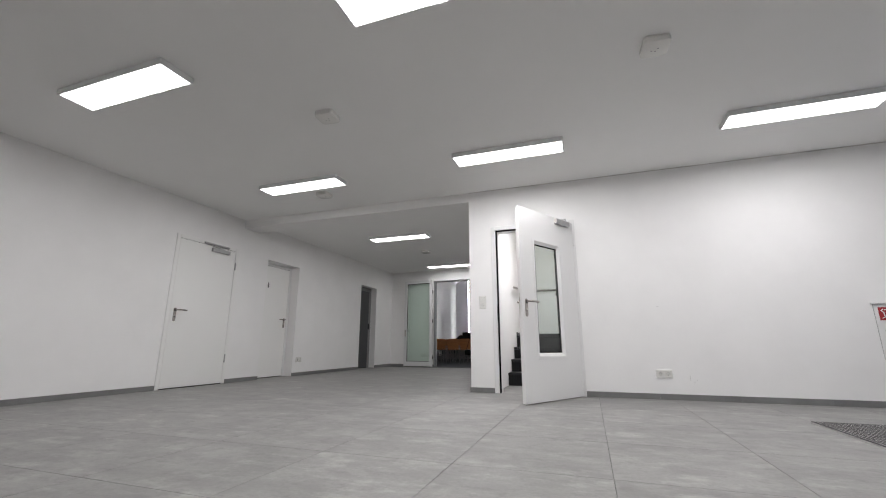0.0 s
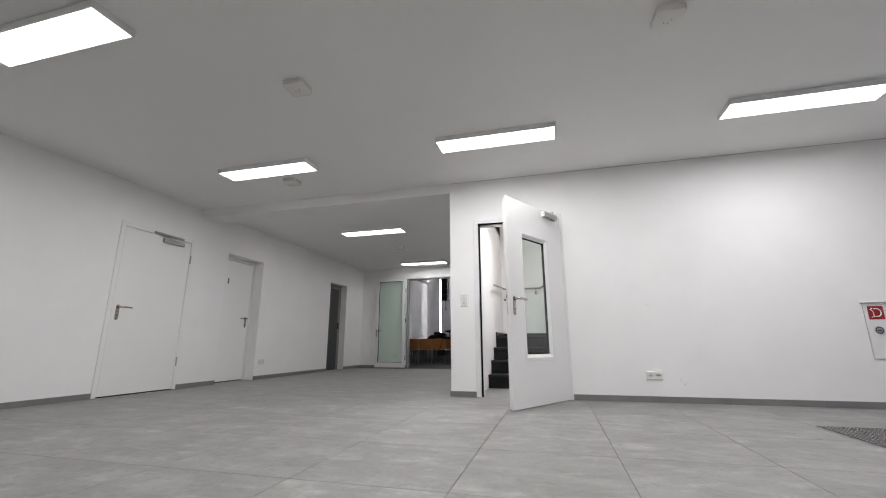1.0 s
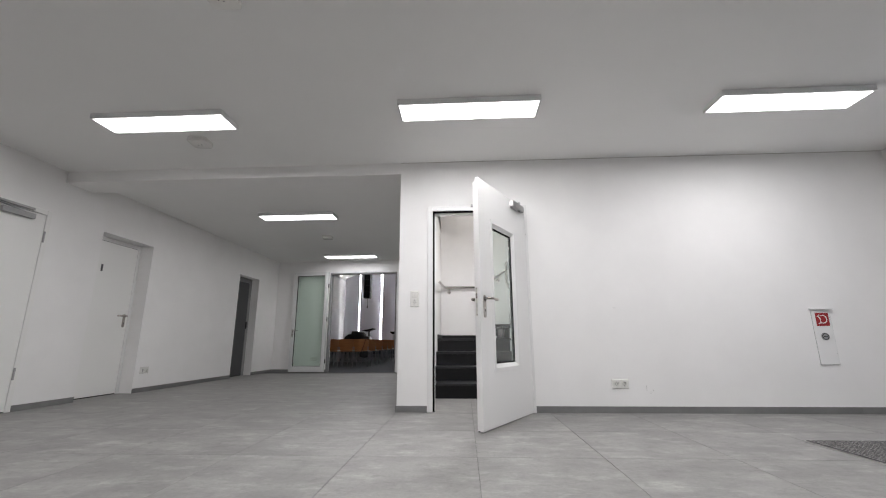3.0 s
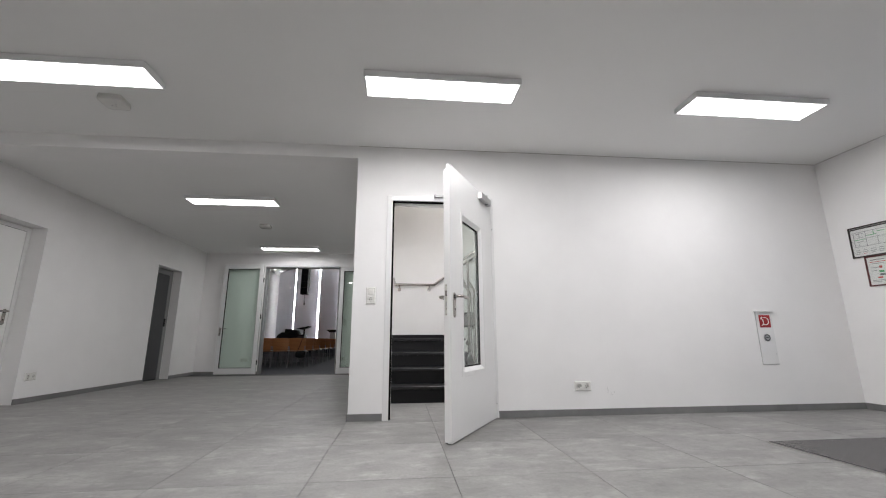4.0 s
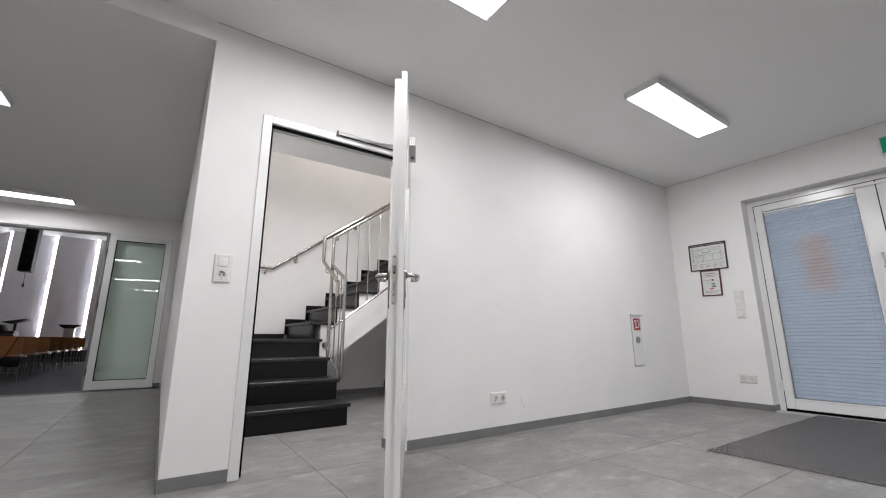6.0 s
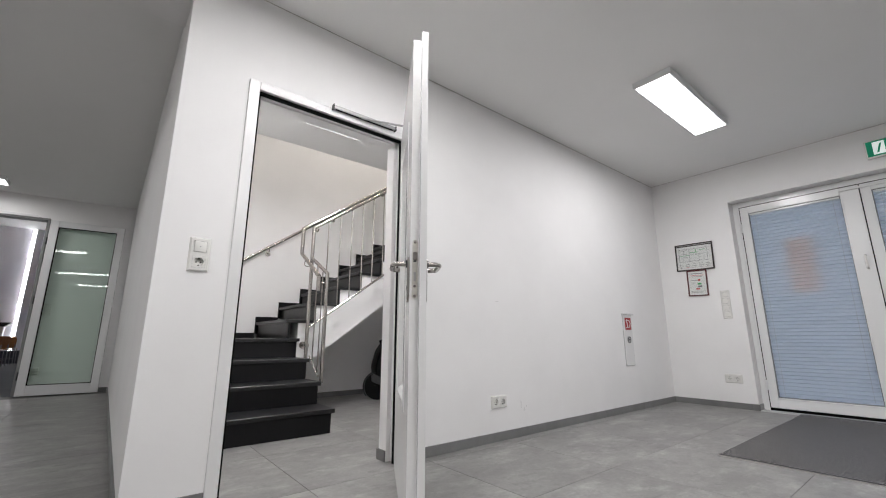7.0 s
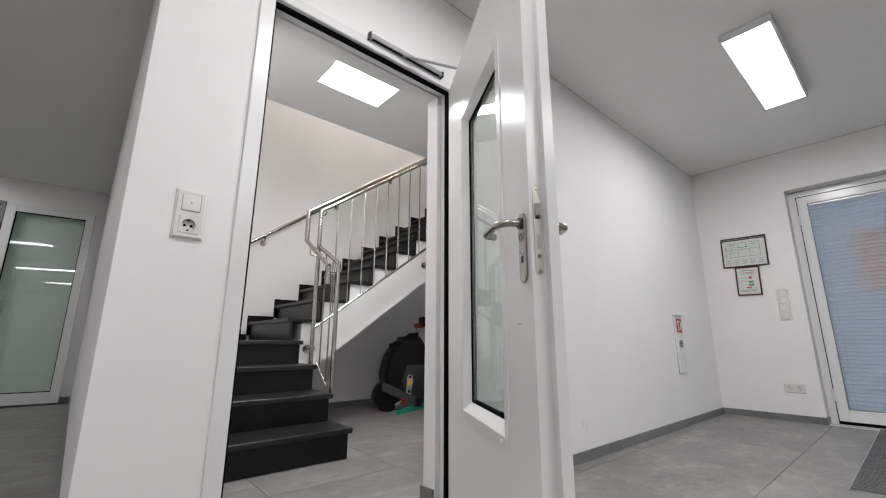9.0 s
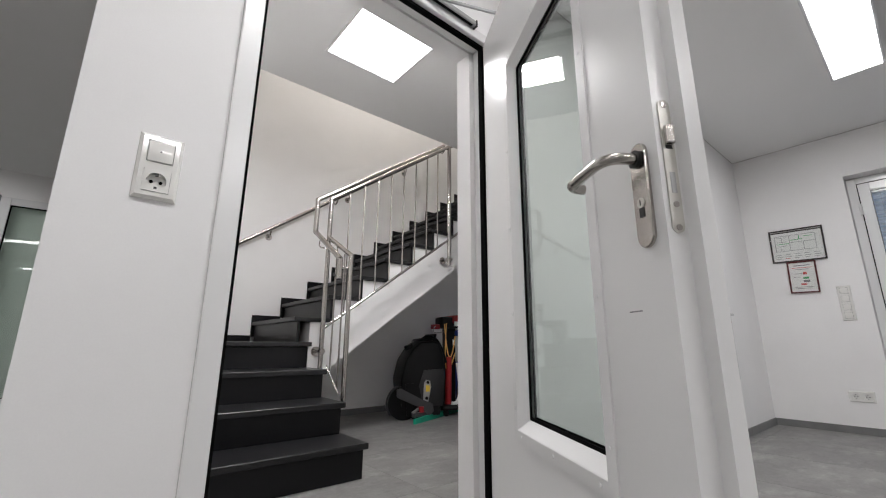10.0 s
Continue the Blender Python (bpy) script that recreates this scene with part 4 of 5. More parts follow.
# ---- glazed double door at the corridor's end ----
def glass_leaf(m, w, h, way, label):
    """Local x from 0 (hinge) to way * w, front at -y."""
    t = thing("glazed_door", label, "door", "glazed door leaves", at=m)
    s = 0.085
    a, b = (0, w) if way > 0 else (-w, 0)
    part("stile", box(a, a + s, -0.025, 0.025, 0.01, h, 0.003), ALU_WHITE, t)
    part("stile", box(b - s, b, -0.025, 0.025, 0.01, h, 0.003), ALU_WHITE, t)
    part("top_rail", box(a + s, b - s, -0.025, 0.025, h - s, h, 0.003), ALU_WHITE, t)
    part("bottom_rail", box(a + s, b - s, -0.025, 0.025, 0.01, 0.135, 0.003), ALU_WHITE, t)
    part("gasket", ring_frame(a + s, b - s, 0.135, h - s, 0.008, -0.012, 0.012), RUBBER, t)
    p = part("pane", box(a + s + 0.008, b - s - 0.008, -0.004, 0.004, 0.143, h - s - 0.008), GLASS_GREEN, t, "greenish glass pane")
    p.visible_shadow = False
    u = way * (w - 0.045)
    if way < 0:
        handle(t, u, 0.95, -0.025, -1, -way)
    for hz in (0.25, 1.2, 2.0):
        part("hinge", cyl((-way * 0.008, 0.0, hz - 0.05), (-way * 0.008, 0.0, hz + 0.05), 0.012, 10), DARK_METAL, t, smooth=True)
    return t


tilt = math.degrees(math.atan(SKEW))
glass_leaf(pose(GL_L - 0.01, end_y(GL_L) - 0.09, 0, 0, 0, tilt - 2.0), 0.87, 2.335, -1, "open glazed door leaf in white frame, folded back to the wall")
glass_leaf(pose(GL_R + 0.01, end_y(GL_R) - 0.09, 0, 0, 0, tilt - 1.2) @ pose(0, 0, 0, -1.0), 0.80, 2.285, 1, "open glazed door leaf in white frame with ceiling lights mirrored in it")
fr = thing("door_frame", "white aluminium frame of the double door to the auditorium", "door frame", kind="structure", at=pose(GL_L, end_y(GL_L), 0, 0, 0, tilt))
WO = (GL_R - GL_L) / math.cos(math.atan(SKEW))
part("jamb", box(0.002, 0.032, -0.02, 0.12, 0, GL_T - 0.002, 0.003), FRAME_GREY, fr)
part("jamb", box(WO - 0.032, WO - 0.002, -0.02, 0.12, 0, GL_T - 0.002, 0.003), FRAME_GREY, fr)
part("head", box(0.032, WO - 0.032, -0.02, 0.12, GL_T - 0.035, GL_T - 0.002, 0.003), FRAME_GREY, fr)
for u in (0.12, WO - 0.72):
    part("closer_track", box(u, u + 0.6, -0.045, -0.0205, GL_T - 0.012, GL_T + 0.022, 0.003), ALU_WHITE, fr, "white slide rail")
for sx, sz in ((-1.92, 1.08), (-4.0, 0.30), (-1.95, 0.30)):
    m = pose(sx, end_y(sx), sz, 0, 0, tilt)
    if sz > 1:
        switch_strip(m, 2)
    else:
        double_socket(m)

# ---- entrance door ----
en = thing("entrance_door", "white aluminium double entrance door with pleated blinds behind glass", "door", at=pose(EAST + 0.13, E_Y1, 0, 0, 0, -90))
WE = E_Y1 - E_Y0
MID = E_Y1 - 3.778      # where the two leaves meet
part("casing", ring_frame(0.002, WE - 0.002, -0.04, E_TOP - 0.002, 0.062, 0.0, 0.08, 0.003), ALU_WHITE, en)
for k, (a, b) in enumerate(((0.066, MID - 0.002), (MID + 0.002, WE - 0.066))):
    sa, sb = (0.076, 0.137) if k == 0 else (0.073, 0.078)     # stiles
    zb, zt = 0.13, 2.062
    fb = boxes((a, a + sa, -0.012, 0.07, 0.03, E_TOP - 0.068), (b - sb, b, -0.012, 0.07, 0.03, E_TOP - 0.068), (a + sa, b - sb, -0.012, 0.07, 0.03, zb), (a + sa, b - sb, -0.012, 0.07, zt, E_TOP - 0.068), bevel=0.003)
    lf = part("leaf", fb, ALU_WHITE, en, "white leaf frame")
    part("bead", ring_frame(a + sa - 0.014, b - sb + 0.014, zb - 0.014, zt + 0.014, 0.0135, -0.016, -0.0121, 0.0015), ALU_WHITE, lf)
    part("rebate", ring_frame(a + sa, b - sb, zb, zt, 0.005, 0.0, 0.05), FRAME_GREY, lf)
    p = part("pane", box(a + sa + 0.005, b - sb - 0.005, 0.046, 0.052, zb + 0.005, zt - 0.005), GLASS_OUT, lf, "clear outer glass")
    p.visible_shadow = False
    bl = bmesh.new()
    x0, x1, z0, z1 = a + sa + 0.007, b - sb - 0.007, zb + 0.008, zt - 0.018
    n = 54
    rows = []
    for j in range(2 * n + 1):
        zz = z0 + (z1 - z0) * j / (2 * n)
        zz -= (z1 - z0) / (2 * n) * (0.62 if j % 2 else 0.0)
        yy = 0.012 + (-0.004 if j % 2 else 0.011)
        rows.append((bl.verts.new((x0, yy, zz)), bl.verts.new((x1, yy, zz))))
    for q, r in zip(rows, rows[1:]):
        bl.faces.new((q[0], q[1], r[1], r[0]))
    part("pleated_blind", bl, BLIND, lf, "pale blue pleated blind")
    part("blind_rail", box(x0, x1, 0.001, 0.026, z1 - 0.004, z1 + 0.016), ALU_WHITE, lf)
    for cx in (x0 + 0.05, x1 - 0.05):
        part("blind_cord", tube([(cx, 0.003, z0 + 0.01), (cx, 0.003, z1)], 0.0011, 6), PLASTIC, lf)
    for hz in (0.25, 1.9):
        ux = a - 0.004 if k == 0 else b + 0.004
        part("hinge", cyl((ux, -0.02, hz - 0.05), (ux, -0.02, hz + 0.05), 0.011, 10), ALU_WHITE, lf, smooth=True)
part("threshold", box(0.064, WE - 0.064, -0.012, 0.07, 0.0, 0.022), RUBBER, en, "black threshold gap")
part("sill", box(0.0, WE, -0.13, -0.012, -0.006, 0.0045), ALU_WHITE, en, "pale metal sill strip")
gh = part("grip", tube([(MID - 0.055, -0.012, 1.34), (MID - 0.055, -0.045, 1.35), (MID - 0.055, -0.048, 1.45), (MID - 0.055, -0.012, 1.46)], 0.010, 10), PLASTIC, en, "white window grip", smooth=True)
part("joint_gasket", ring_frame(0.0635, WE - 0.0635, 0.024, E_TOP - 0.0635, 0.0062, -0.0135, -0.0005), RUBBER, en, "thin black joint")
part("joint_gasket", box(MID - 0.0035, MID + 0.0035, -0.0135, -0.0119, 0.03, E_TOP - 0.07), RUBBER, en, "thin black joint")
part("closer_track", box(0.88, 1.20, -0.030, -0.0138, E_TOP - 0.108, E_TOP - 0.088, 0.003), ALU_WHITE, en, "white slide rail")
no = thing("notice_sheet", "orange paper notice fixed behind the blind of the entrance door", "notice", at=pose(EAST + 0.13, E_Y1, 0, 0, 0, -90))
part("sheet", box(0.41, 0.615, 0.0435, 0.0445, 1.17, 1.73), NOTICE, no)
# ground outside
structure("ground", box(EAST + 0.3, 60, -40, 60, -0.4, -0.05), surface("asphalt", (0.05, 0.05, 0.052), 0.9, vary=0.2, scale=3, grain=0.2), "dark asphalt outside the entrance", "ground")

# ---- entrance mat ----
mat_thing = thing("entrance_mat", "ribbed anthracite carpet mat with metal strips let into the floor", "doormat")
MX0, MX1, MY0, MY1 = 1.82, EAST + 0.04, 2.75, 4.48
part("edge", boxes((MX0 - 0.006, MX1, MY1, MY1 + 0.005, 0.0, 0.006), (MX0 - 0.006, MX0, MY0, MY1, 0.0, 0.006), (MX0 - 0.006, MX1, MY0 - 0.006, MY0, 0.0, 0.006)), MAT_METAL, mat_thing)
N = 78
pw = (MX1 - MX0) / N
sm = None
for k in range(N):
    if sm is None:
        sm = part("carpet_strip", box(0.0000, pw - 0.0045, MY0, MY1, 0.0, 0.0090, 0.0008), MAT_CARPET, mat_thing)
        rm = part("metal_strip", box(pw - 0.0042, pw - 0.0012, MY0, MY1, 0.0, 0.0088), MAT_METAL, mat_thing)
        sm.location.x = rm.location.x = MX0
    else:
        for src in (sm, rm):
            c = src.copy()
            scene.collection.objects.link(c)
            c.location.x = MX0 + pw * k
            c.location.z = random.uniform(-0.0001, 0.0001)

# ---- marks on the lobby wall ----
mk = thing("wall_marks", "faint grey scuff marks on the white wall", "scuff marks", kind="stuff", at=on_north(1.27, 0.20))
part("mark", boxes((0.0, 0.003, -0.0008, 0.0, 0.0, 0.05), (0.02, 0.05, -0.0008, 0.0, -0.02, -0.0185), (0.035, 0.037, -0.0008, 0.0, -0.03, 0.0), (0.06, 0.064, -0.0008, 0.0, 0.0, 0.012), (-0.25, -0.22, -0.0008, 0.0, 0.79, 0.792)), surface("scuff_grey", (0.55, 0.54, 0.53), 0.8), mk)

# ---- cleaning machine under the stairs ----
ARM_GREY = surface("dark_grey_moulding", (0.045, 0.045, 0.048), 0.45, vary=0.08, scale=14)
CASING = surface("dark_grey_casing", (0.013, 0.013, 0.014), 0.5, vary=0.1, scale=14)
sc = thing("floor_scrubber", "black walk-behind floor scrubber with green squeegee parked under the stairs", "cleaning machine", at=pose(1.62, 8.02, 0, 0, 0, -22))
part("tank", prism([(-0.20, 0.12), (-0.235, 0.36), (-0.19, 0.55), (-0.12, 0.66), (-0.045, 0.73), (0.10, 0.745), (0.16, 0.72), (0.20, 0.60), (0.22, 0.42), (0.20, 0.14), (0.05, 0.10), (-0.12, 0.11)], -0.22, 0.22, "y", 0.025, 3), BLACK_PLASTIC, sc, "matt black tank body", smooth=True)
part("lid", prism([(-0.05, 0.735), (-0.03, 0.765), (0.02, 0.77), (0.03, 0.75), (0.08, 0.752), (0.095, 0.735)], -0.17, 0.17, "y", 0.006, 2), BLACK_PLASTIC, sc, smooth=True)
wh = part("wheel", cyl((-0.20, -0.215, 0.155), (-0.20, -0.145, 0.155), 0.155, 32), BLACK_PLASTIC, sc, "large black wheel", smooth=True)
part("hub", cyl((-0.20, -0.219, 0.155), (-0.20, -0.2155, 0.155), 0.03, 20), BLACK_PLASTIC, wh)
part("splash_guard", tube([(-0.20 + 0.168 * math.cos(radians(a)), -0.20, 0.155 + 0.168 * math.sin(radians(a))) for a in range(110, 226, 10)], 0.008, 8), ARM_GREY, sc, "worn grey splash guard", smooth=True)
part("lower_body", prism([(-0.02, 0.12), (0.19, 0.12), (0.21, 0.40), (0.19, 0.47), (-0.01, 0.46), (-0.06, 0.30)], -0.234, -0.2205, "y", 0.006, 2), CASING, sc, "dark grey lower cover", smooth=True)
part("suction_hose", tube(arc((0.02, -0.05, 0.75), (0.16, -0.10, 0.86), (0.24, -0.12, 0.52), 12), 0.028, 12), BLACK_PLASTIC, sc, "black suction hose", smooth=True)
part("filler_cap", cyl((-0.12, -0.05, 0.66), (-0.135, -0.05, 0.70), 0.045, 18), BLACK_PLASTIC, sc, smooth=True)
part("handle_bar", tube([(0.10, -0.16, 0.72), (0.12, -0.17, 0.80), (0.12, 0.17, 0.80), (0.10, 0.16, 0.72)], 0.014, 10), BLACK_PLASTIC, sc, smooth=True)
part("skirt", prism([(-0.175, 0.04), (0.16, 0.04), (0.16, 0.15), (-0.10, 0.33), (-0.19, 0.34)], -0.2335, -0.2205, "y", 0.004), BLACK_PLASTIC, sc, "black lower skirt")
part("side_arm", prism([(-0.285, 0.285), (-0.25, 0.30), (-0.02, 0.185), (0.075, 0.15), (0.085, 0.08), (0.03, 0.035), (-0.045, 0.03), (-0.065, 0.12), (-0.28, 0.215)], -0.272, -0.254, "y", 0.004), ARM_GREY, sc, "dark grey side arm")
pnl = part("side_panel", prism([(-0.01, 0.34), (0.01, 0.37), (0.05, 0.36), (0.06, 0.30), (0.02, 0.10), (-0.02, 0.10)], -0.252, -0.2345, "y", 0.004), GREY_METAL, sc, "grey side panel")
part("warning_label", box(0.005, 0.045, -0.2545, -0.2522, 0.26, 0.32), YELLOW, pnl, "yellow label")
part("button", cyl((0.025, -0.257, 0.345), (0.025, -0.2525, 0.345), 0.014, 12), BLACK_PLASTIC, pnl)
part("button", cyl((0.015, -0.257, 0.20), (0.015, -0.2525, 0.20), 0.016, 12), BLACK_PLASTIC, pnl)
SQ = pose(1.62, 8.02, 0, 0, 0, -22).inverted() @ pose(1.32, 7.66, 0, 0, 0, 21)
sq = part("squeegee", prism([(0.0, 0.0), (0.90, 0.0), (0.91, 0.045), (0.45, 0.055), (0.0, 0.045)], 0.0, 0.025, "y", 0.003), GREEN, sc, "green squeegee blade")
sq.matrix_local = SQ
part("squeegee_bar", boxes((0.04, 0.85, 0.026, 0.07, 0.05, 0.085), bevel=0.005), GREY_PLASTIC, sq, "grey holder bar")
part("squeegee_link", tube([(0.05, 0.06, 0.09), (0.20, 0.10, 0.10), (0.30, 0.25, 0.16)], 0.014, 8), GREY_METAL, sq, "grey linkage", smooth=True)
for kx in (0.15, 0.27, 0.40):
    part("knob", cyl((kx, 0.03, 0.085), (kx, 0.03, 0.135), 0.024, 12), RED, sq, "red knob")
part("caster", cyl((-0.08, -0.20, 0.05), (-0.08, -0.15, 0.05), 0.05, 18), BLACK_PLASTIC, sc, smooth=True)

tr = thing("cleaning_trolley", "cleaning trolley with red head, blue bucket and orange cord", "cleaning trolley", at=pose(1.97, 7.96, 0, 0, 0, -15))
part("column", box(-0.05, 0.06, -0.06, 0.06, 0.12, 0.92, 0.012, 2), BLACK_PLASTIC, tr, smooth=True)
part("head", box(0.0, 0.42, -0.14, 0.14, 0.93, 1.02, 0.02, 2), RED, tr, "red plastic head", smooth=True)
part("head_shell", box(-0.12, 0.08, -0.10, 0.10, 0.88, 1.00, 0.015, 2), BLACK_PLASTIC, tr, smooth=True)
part("grip", box(-0.20, -0.11, -0.04, 0.04, 0.87, 0.92, 0.01, 2), RED, tr, "red grip", smooth=True)
part("bucket", cyl((0.26, 0, 0.10), (0.26, 0, 0.52), 0.15, 24, 0.18), BLUE, tr, "blue bucket", smooth=True)
part("blue_tray", box(0.05, 0.42, -0.13, 0.13, 0.80, 0.86, 0.01, 2), BLUE, tr, "blue tray", smooth=True)
part("canister", cyl((-0.055, -0.11, 0.11), (-0.05, -0.11, 0.58), 0.034, 16), RED, tr, "red canister", smooth=True)
part("tag", box(0.0, 0.06, -0.108, -0.105, 0.70, 0.76), PAPER, tr, "white tag")
part("tag", box(0.0, 0.055, -0.148, -0.142, 0.90, 0.95), PAPER, tr, "white tag")
part("cord", tube(arc((-0.08, -0.115, 0.93), (-0.13, -0.12, 0.15), (0.02, -0.12, 0.62), 14), 0.006, 8), ORANGE_CORD, tr, "orange cord", smooth=True)
part("cord", tube(arc((-0.10, -0.112, 0.92), (-0.05, -0.12, 0.30), (0.03, -0.11, 0.80), 14), 0.006, 8), ORANGE_CORD, tr, "orange cord", smooth=True)
part("wand", tube([(0.03, -0.16, 0.08), (0.06, -0.15, 0.55), (0.09, -0.13, 0.86)], 0.013, 10), DARK_METAL, tr, "dark wand", smooth=True)
part("spray_bottle", box(0.10, 0.17, -0.20, -0.14, 0.28, 0.48, 0.02, 2), BLUE, tr, "blue bottle", smooth=True)
part("cable_loop", tube(arc((-0.18, -0.05, 0.90), (-0.26, -0.07, 0.80), (-0.10, -0.08, 0.84), 10), 0.004, 6), GREY_METAL, tr, "thin grey cable", smooth=True)
part("hose", tube(arc((0.03, -0.15, 0.52), (0.10, -0.18, 0.08), (-0.04, -0.17, 0.125), 12), 0.018, 10), PAPER, tr, "pale hose", smooth=True)
part("base", box(-0.15, 0.45, -0.2, 0.2, 0.06, 0.11, 0.015, 2), BLACK_PLASTIC, tr, smooth=True)
for cx, cy in ((-0.1, -0.15), (-0.1, 0.15), (0.38, -0.15), (0.38, 0.15)):
    part("caster", cyl((cx, cy - 0.015, 0.032), (cx, cy + 0.015, 0.032), 0.032, 14), BLACK_PLASTIC, tr, smooth=True)


# ---- auditorium ----
def chair():
    t = thing("stacking_chair", "wooden stacking chair with brown shell back and chrome legs", "chair", "rows of auditorium chairs")
    # a back that is curved in plan and rounded at its upper corners
    bm = bmesh.new()
    cols = 9
    sheets = []
    for thick in (0.0, 0.011):
        grid = []
        for i in range(cols):
            u = -1 + 2 * i / (cols - 1)
            y = -0.175 - 0.045 * (1 - u * u) - thick
            top = 0.765 - 0.035 * max(0.0, abs(u) - 0.72) / 0.28
            low = 0.44 + 0.03 * max(0.0, abs(u) - 0.72) / 0.28
            grid.append([bm.verts.new((0.213 * u * (1.0 if z < 0.9 else 0.97), y - 0.03 * z, low + (top - low) * z)) for z in (0.0, 0.35, 0.7, 1.0)])
        sheets.append(grid)
    for grid, flip in ((sheets[0], False), (sheets[1], True)):
        for p, q in zip(grid, grid[1:]):
            for k in range(3):
                f = (p[k], q[k], q[k + 1], p[k + 1])
                bm.faces.new(f[::-1] if flip else f)
    rim = [(i, 0) for i in range(cols)] + [(cols - 1, k) for k in (1, 2, 3)] + [(i, 3) for i in range(cols - 2, -1, -1)] + [(0, 2), (0, 1)]
    for (i, k), (j, m) in zip(rim, rim[1:] + rim[:1]):
        bm.faces.new((sheets[0][i][k], sheets[1][i][k], sheets[1][j][m], sheets[0][j][m]))
    bmesh.ops.recalc_face_normals(bm, faces=bm.faces)
    part("backrest", bm, WOOD, t, smooth=True)
    part("seat", prism([(-0.215, -0.20), (-0.22, 0.18), (-0.19, 0.215), (0.19, 0.215), (0.22, 0.18), (0.215, -0.20)], 0.415, 0.43, "z", 0.004), WOOD, t)
    for s in (-1, 1):
        part("leg", tube([(s * 0.20, -0.20, 0.55), (s * 0.20, -0.19, 0.42), (s * 0.22, -0.24, 0.0)], 0.011, 8), CHROME_DULL, t, smooth=True)
        part("leg", tube([(s * 0.19, -0.10, 0.41), (s * 0.21, 0.16, 0.41), (s * 0.22, 0.21, 0.0)], 0.011, 8), CHROME_DULL, t, smooth=True)
        part("bracket", box(s * 0.215 - 0.022, s * 0.215 + 0.022, -0.235, -0.16, 0.425, 0.455, 0.006), ZINC, t, "pale metal row connector")
    part("crossbar", tube([(-0.21, -0.22, 0.15), (0.21, -0.22, 0.15)], 0.008, 8), CHROME_DULL, t, smooth=True)
    part("crossbar", tube([(-0.19, -0.1, 0.405), (0.19, -0.1, 0.405)], 0.009, 8), CHROME_DULL, t, smooth=True)
    return t


ROW_X, ROW_Y, SEAT_PITCH, ROW_PITCH = -3.43, 13.5, 0.435, 1.02
first = chair()
first.matrix_world = pose(ROW_X, ROW_Y, 0)
for row in range(8):
    for col in range(7):
        if row or col:
            copy_thing(first, pose(ROW_X - SEAT_PITCH * col + random.uniform(-0.008, 0.008), ROW_Y + ROW_PITCH * row, 0, 0, 0, random.uniform(-2, 2)))
bag = thing("black_bag", "small black shoulder bag hung over a chair of the first row", "bag", at=pose(ROW_X + 0.12, ROW_Y - 0.26, 0))
part("body", prism([(-0.12, 0.27), (-0.13, 0.38), (-0.10, 0.42), (0.10, 0.43), (0.13, 0.39), (0.11, 0.26), (0.0, 0.245)], -0.09, 0.0, "y", 0.02, 2), BLACK_PLASTIC, bag, smooth=True)
part("strap", tube([(-0.09, -0.03, 0.41), (-0.03, -0.026, 0.58), (0.02, -0.022, 0.742), (0.03, 0.02, 0.752), (0.035, 0.07, 0.70)], 0.0075, 6), BLACK_PLASTIC, bag, "black shoulder strap")
XS = (-5.72, -4.60, -3.48, -2.36, -1.24, -0.12, 1.0)
panels = thing("wall_panelling", "tall pale wall panels with glowing light slots between them", "wall panelling")
for k, x in enumerate(XS):
    if k == 0:
        part("light_slot", box(-7.129, -7.124, 24.305, 24.325, 0.0, AUD_CEIL), SLOT_LIGHT, panels, "glowing vertical light slot")
        pb = prism([(-5.76, 21.93), (-5.76, 22.0), (-7.10, 24.20), (-7.16, 24.16)], 0.0, AUD_CEIL, "z")
    else:
        pb = prism([(x - 1.07, AUD_N - 0.24), (x - 0.05, AUD_N - 0.08), (x - 0.05, AUD_N - 0.06), (x - 1.07, AUD_N - 0.20)], 0.0, AUD_CEIL, "z")
    part("panel", pb, PANEL_GREY, panels)
    part("light_slot", box(x - 0.040, x + 0.020, AUD_N - 0.09, AUD_N - 0.05, 0.0, AUD_CEIL), SLOT_LIGHT, panels, "glowing vertical light slot")
for x, y in ((-7.0, 22.75), (-6.87, 23.35), (-4.0, 16.0), (-2.0, 16.0), (-4.0, 13.2)):
    d = thing("downlight", "small round recessed downlight in the auditorium ceiling", "downlight", "auditorium downlights", at=pose(x, y, AUD_CEIL))
    part("rim", cyl((0, 0, -0.012), (0, 0, 0), 0.055, 20), ALU_WHITE, d, smooth=True)
    part("lens", cyl((0, 0, -0.018), (0, 0, -0.011), 0.034, 20), SPOT_LIGHT, d)
la = thing("line_array", "black hanging line array loudspeaker with curved stack of boxes", "loudspeaker", at=pose(-4.17, 17.0, -0.12))
for k in range(6):
    a = radians(3 * k)
    part("cabinet", box(-0.12, 0.12, -0.16 - 0.01 * k, 0.16 - 0.01 * k, 3.62 - 0.235 * k, 3.85 - 0.235 * k, 0.01), BLACK_PLASTIC, la)
part("hoist_chain", tube([(0, 0, 3.85), (0, 0, AUD_CEIL + 0.12)], 0.012, 6), DARK_METAL, la)
part("cable", tube([(0.0, -0.05, 2.45), (0.01, -0.05, 2.15)], 0.006, 6), DARK_METAL, la)
part("plug", cyl((0.01, -0.05, 2.15), (0.01, -0.05, 2.07), 0.02, 8), DARK_METAL, la)
stg = structure("stage", box(-6.9, 2.4, 20.9, AUD_N - 0.45, 0, 0.35), CARPET, "low carpeted stage in front of the panels", "stage")
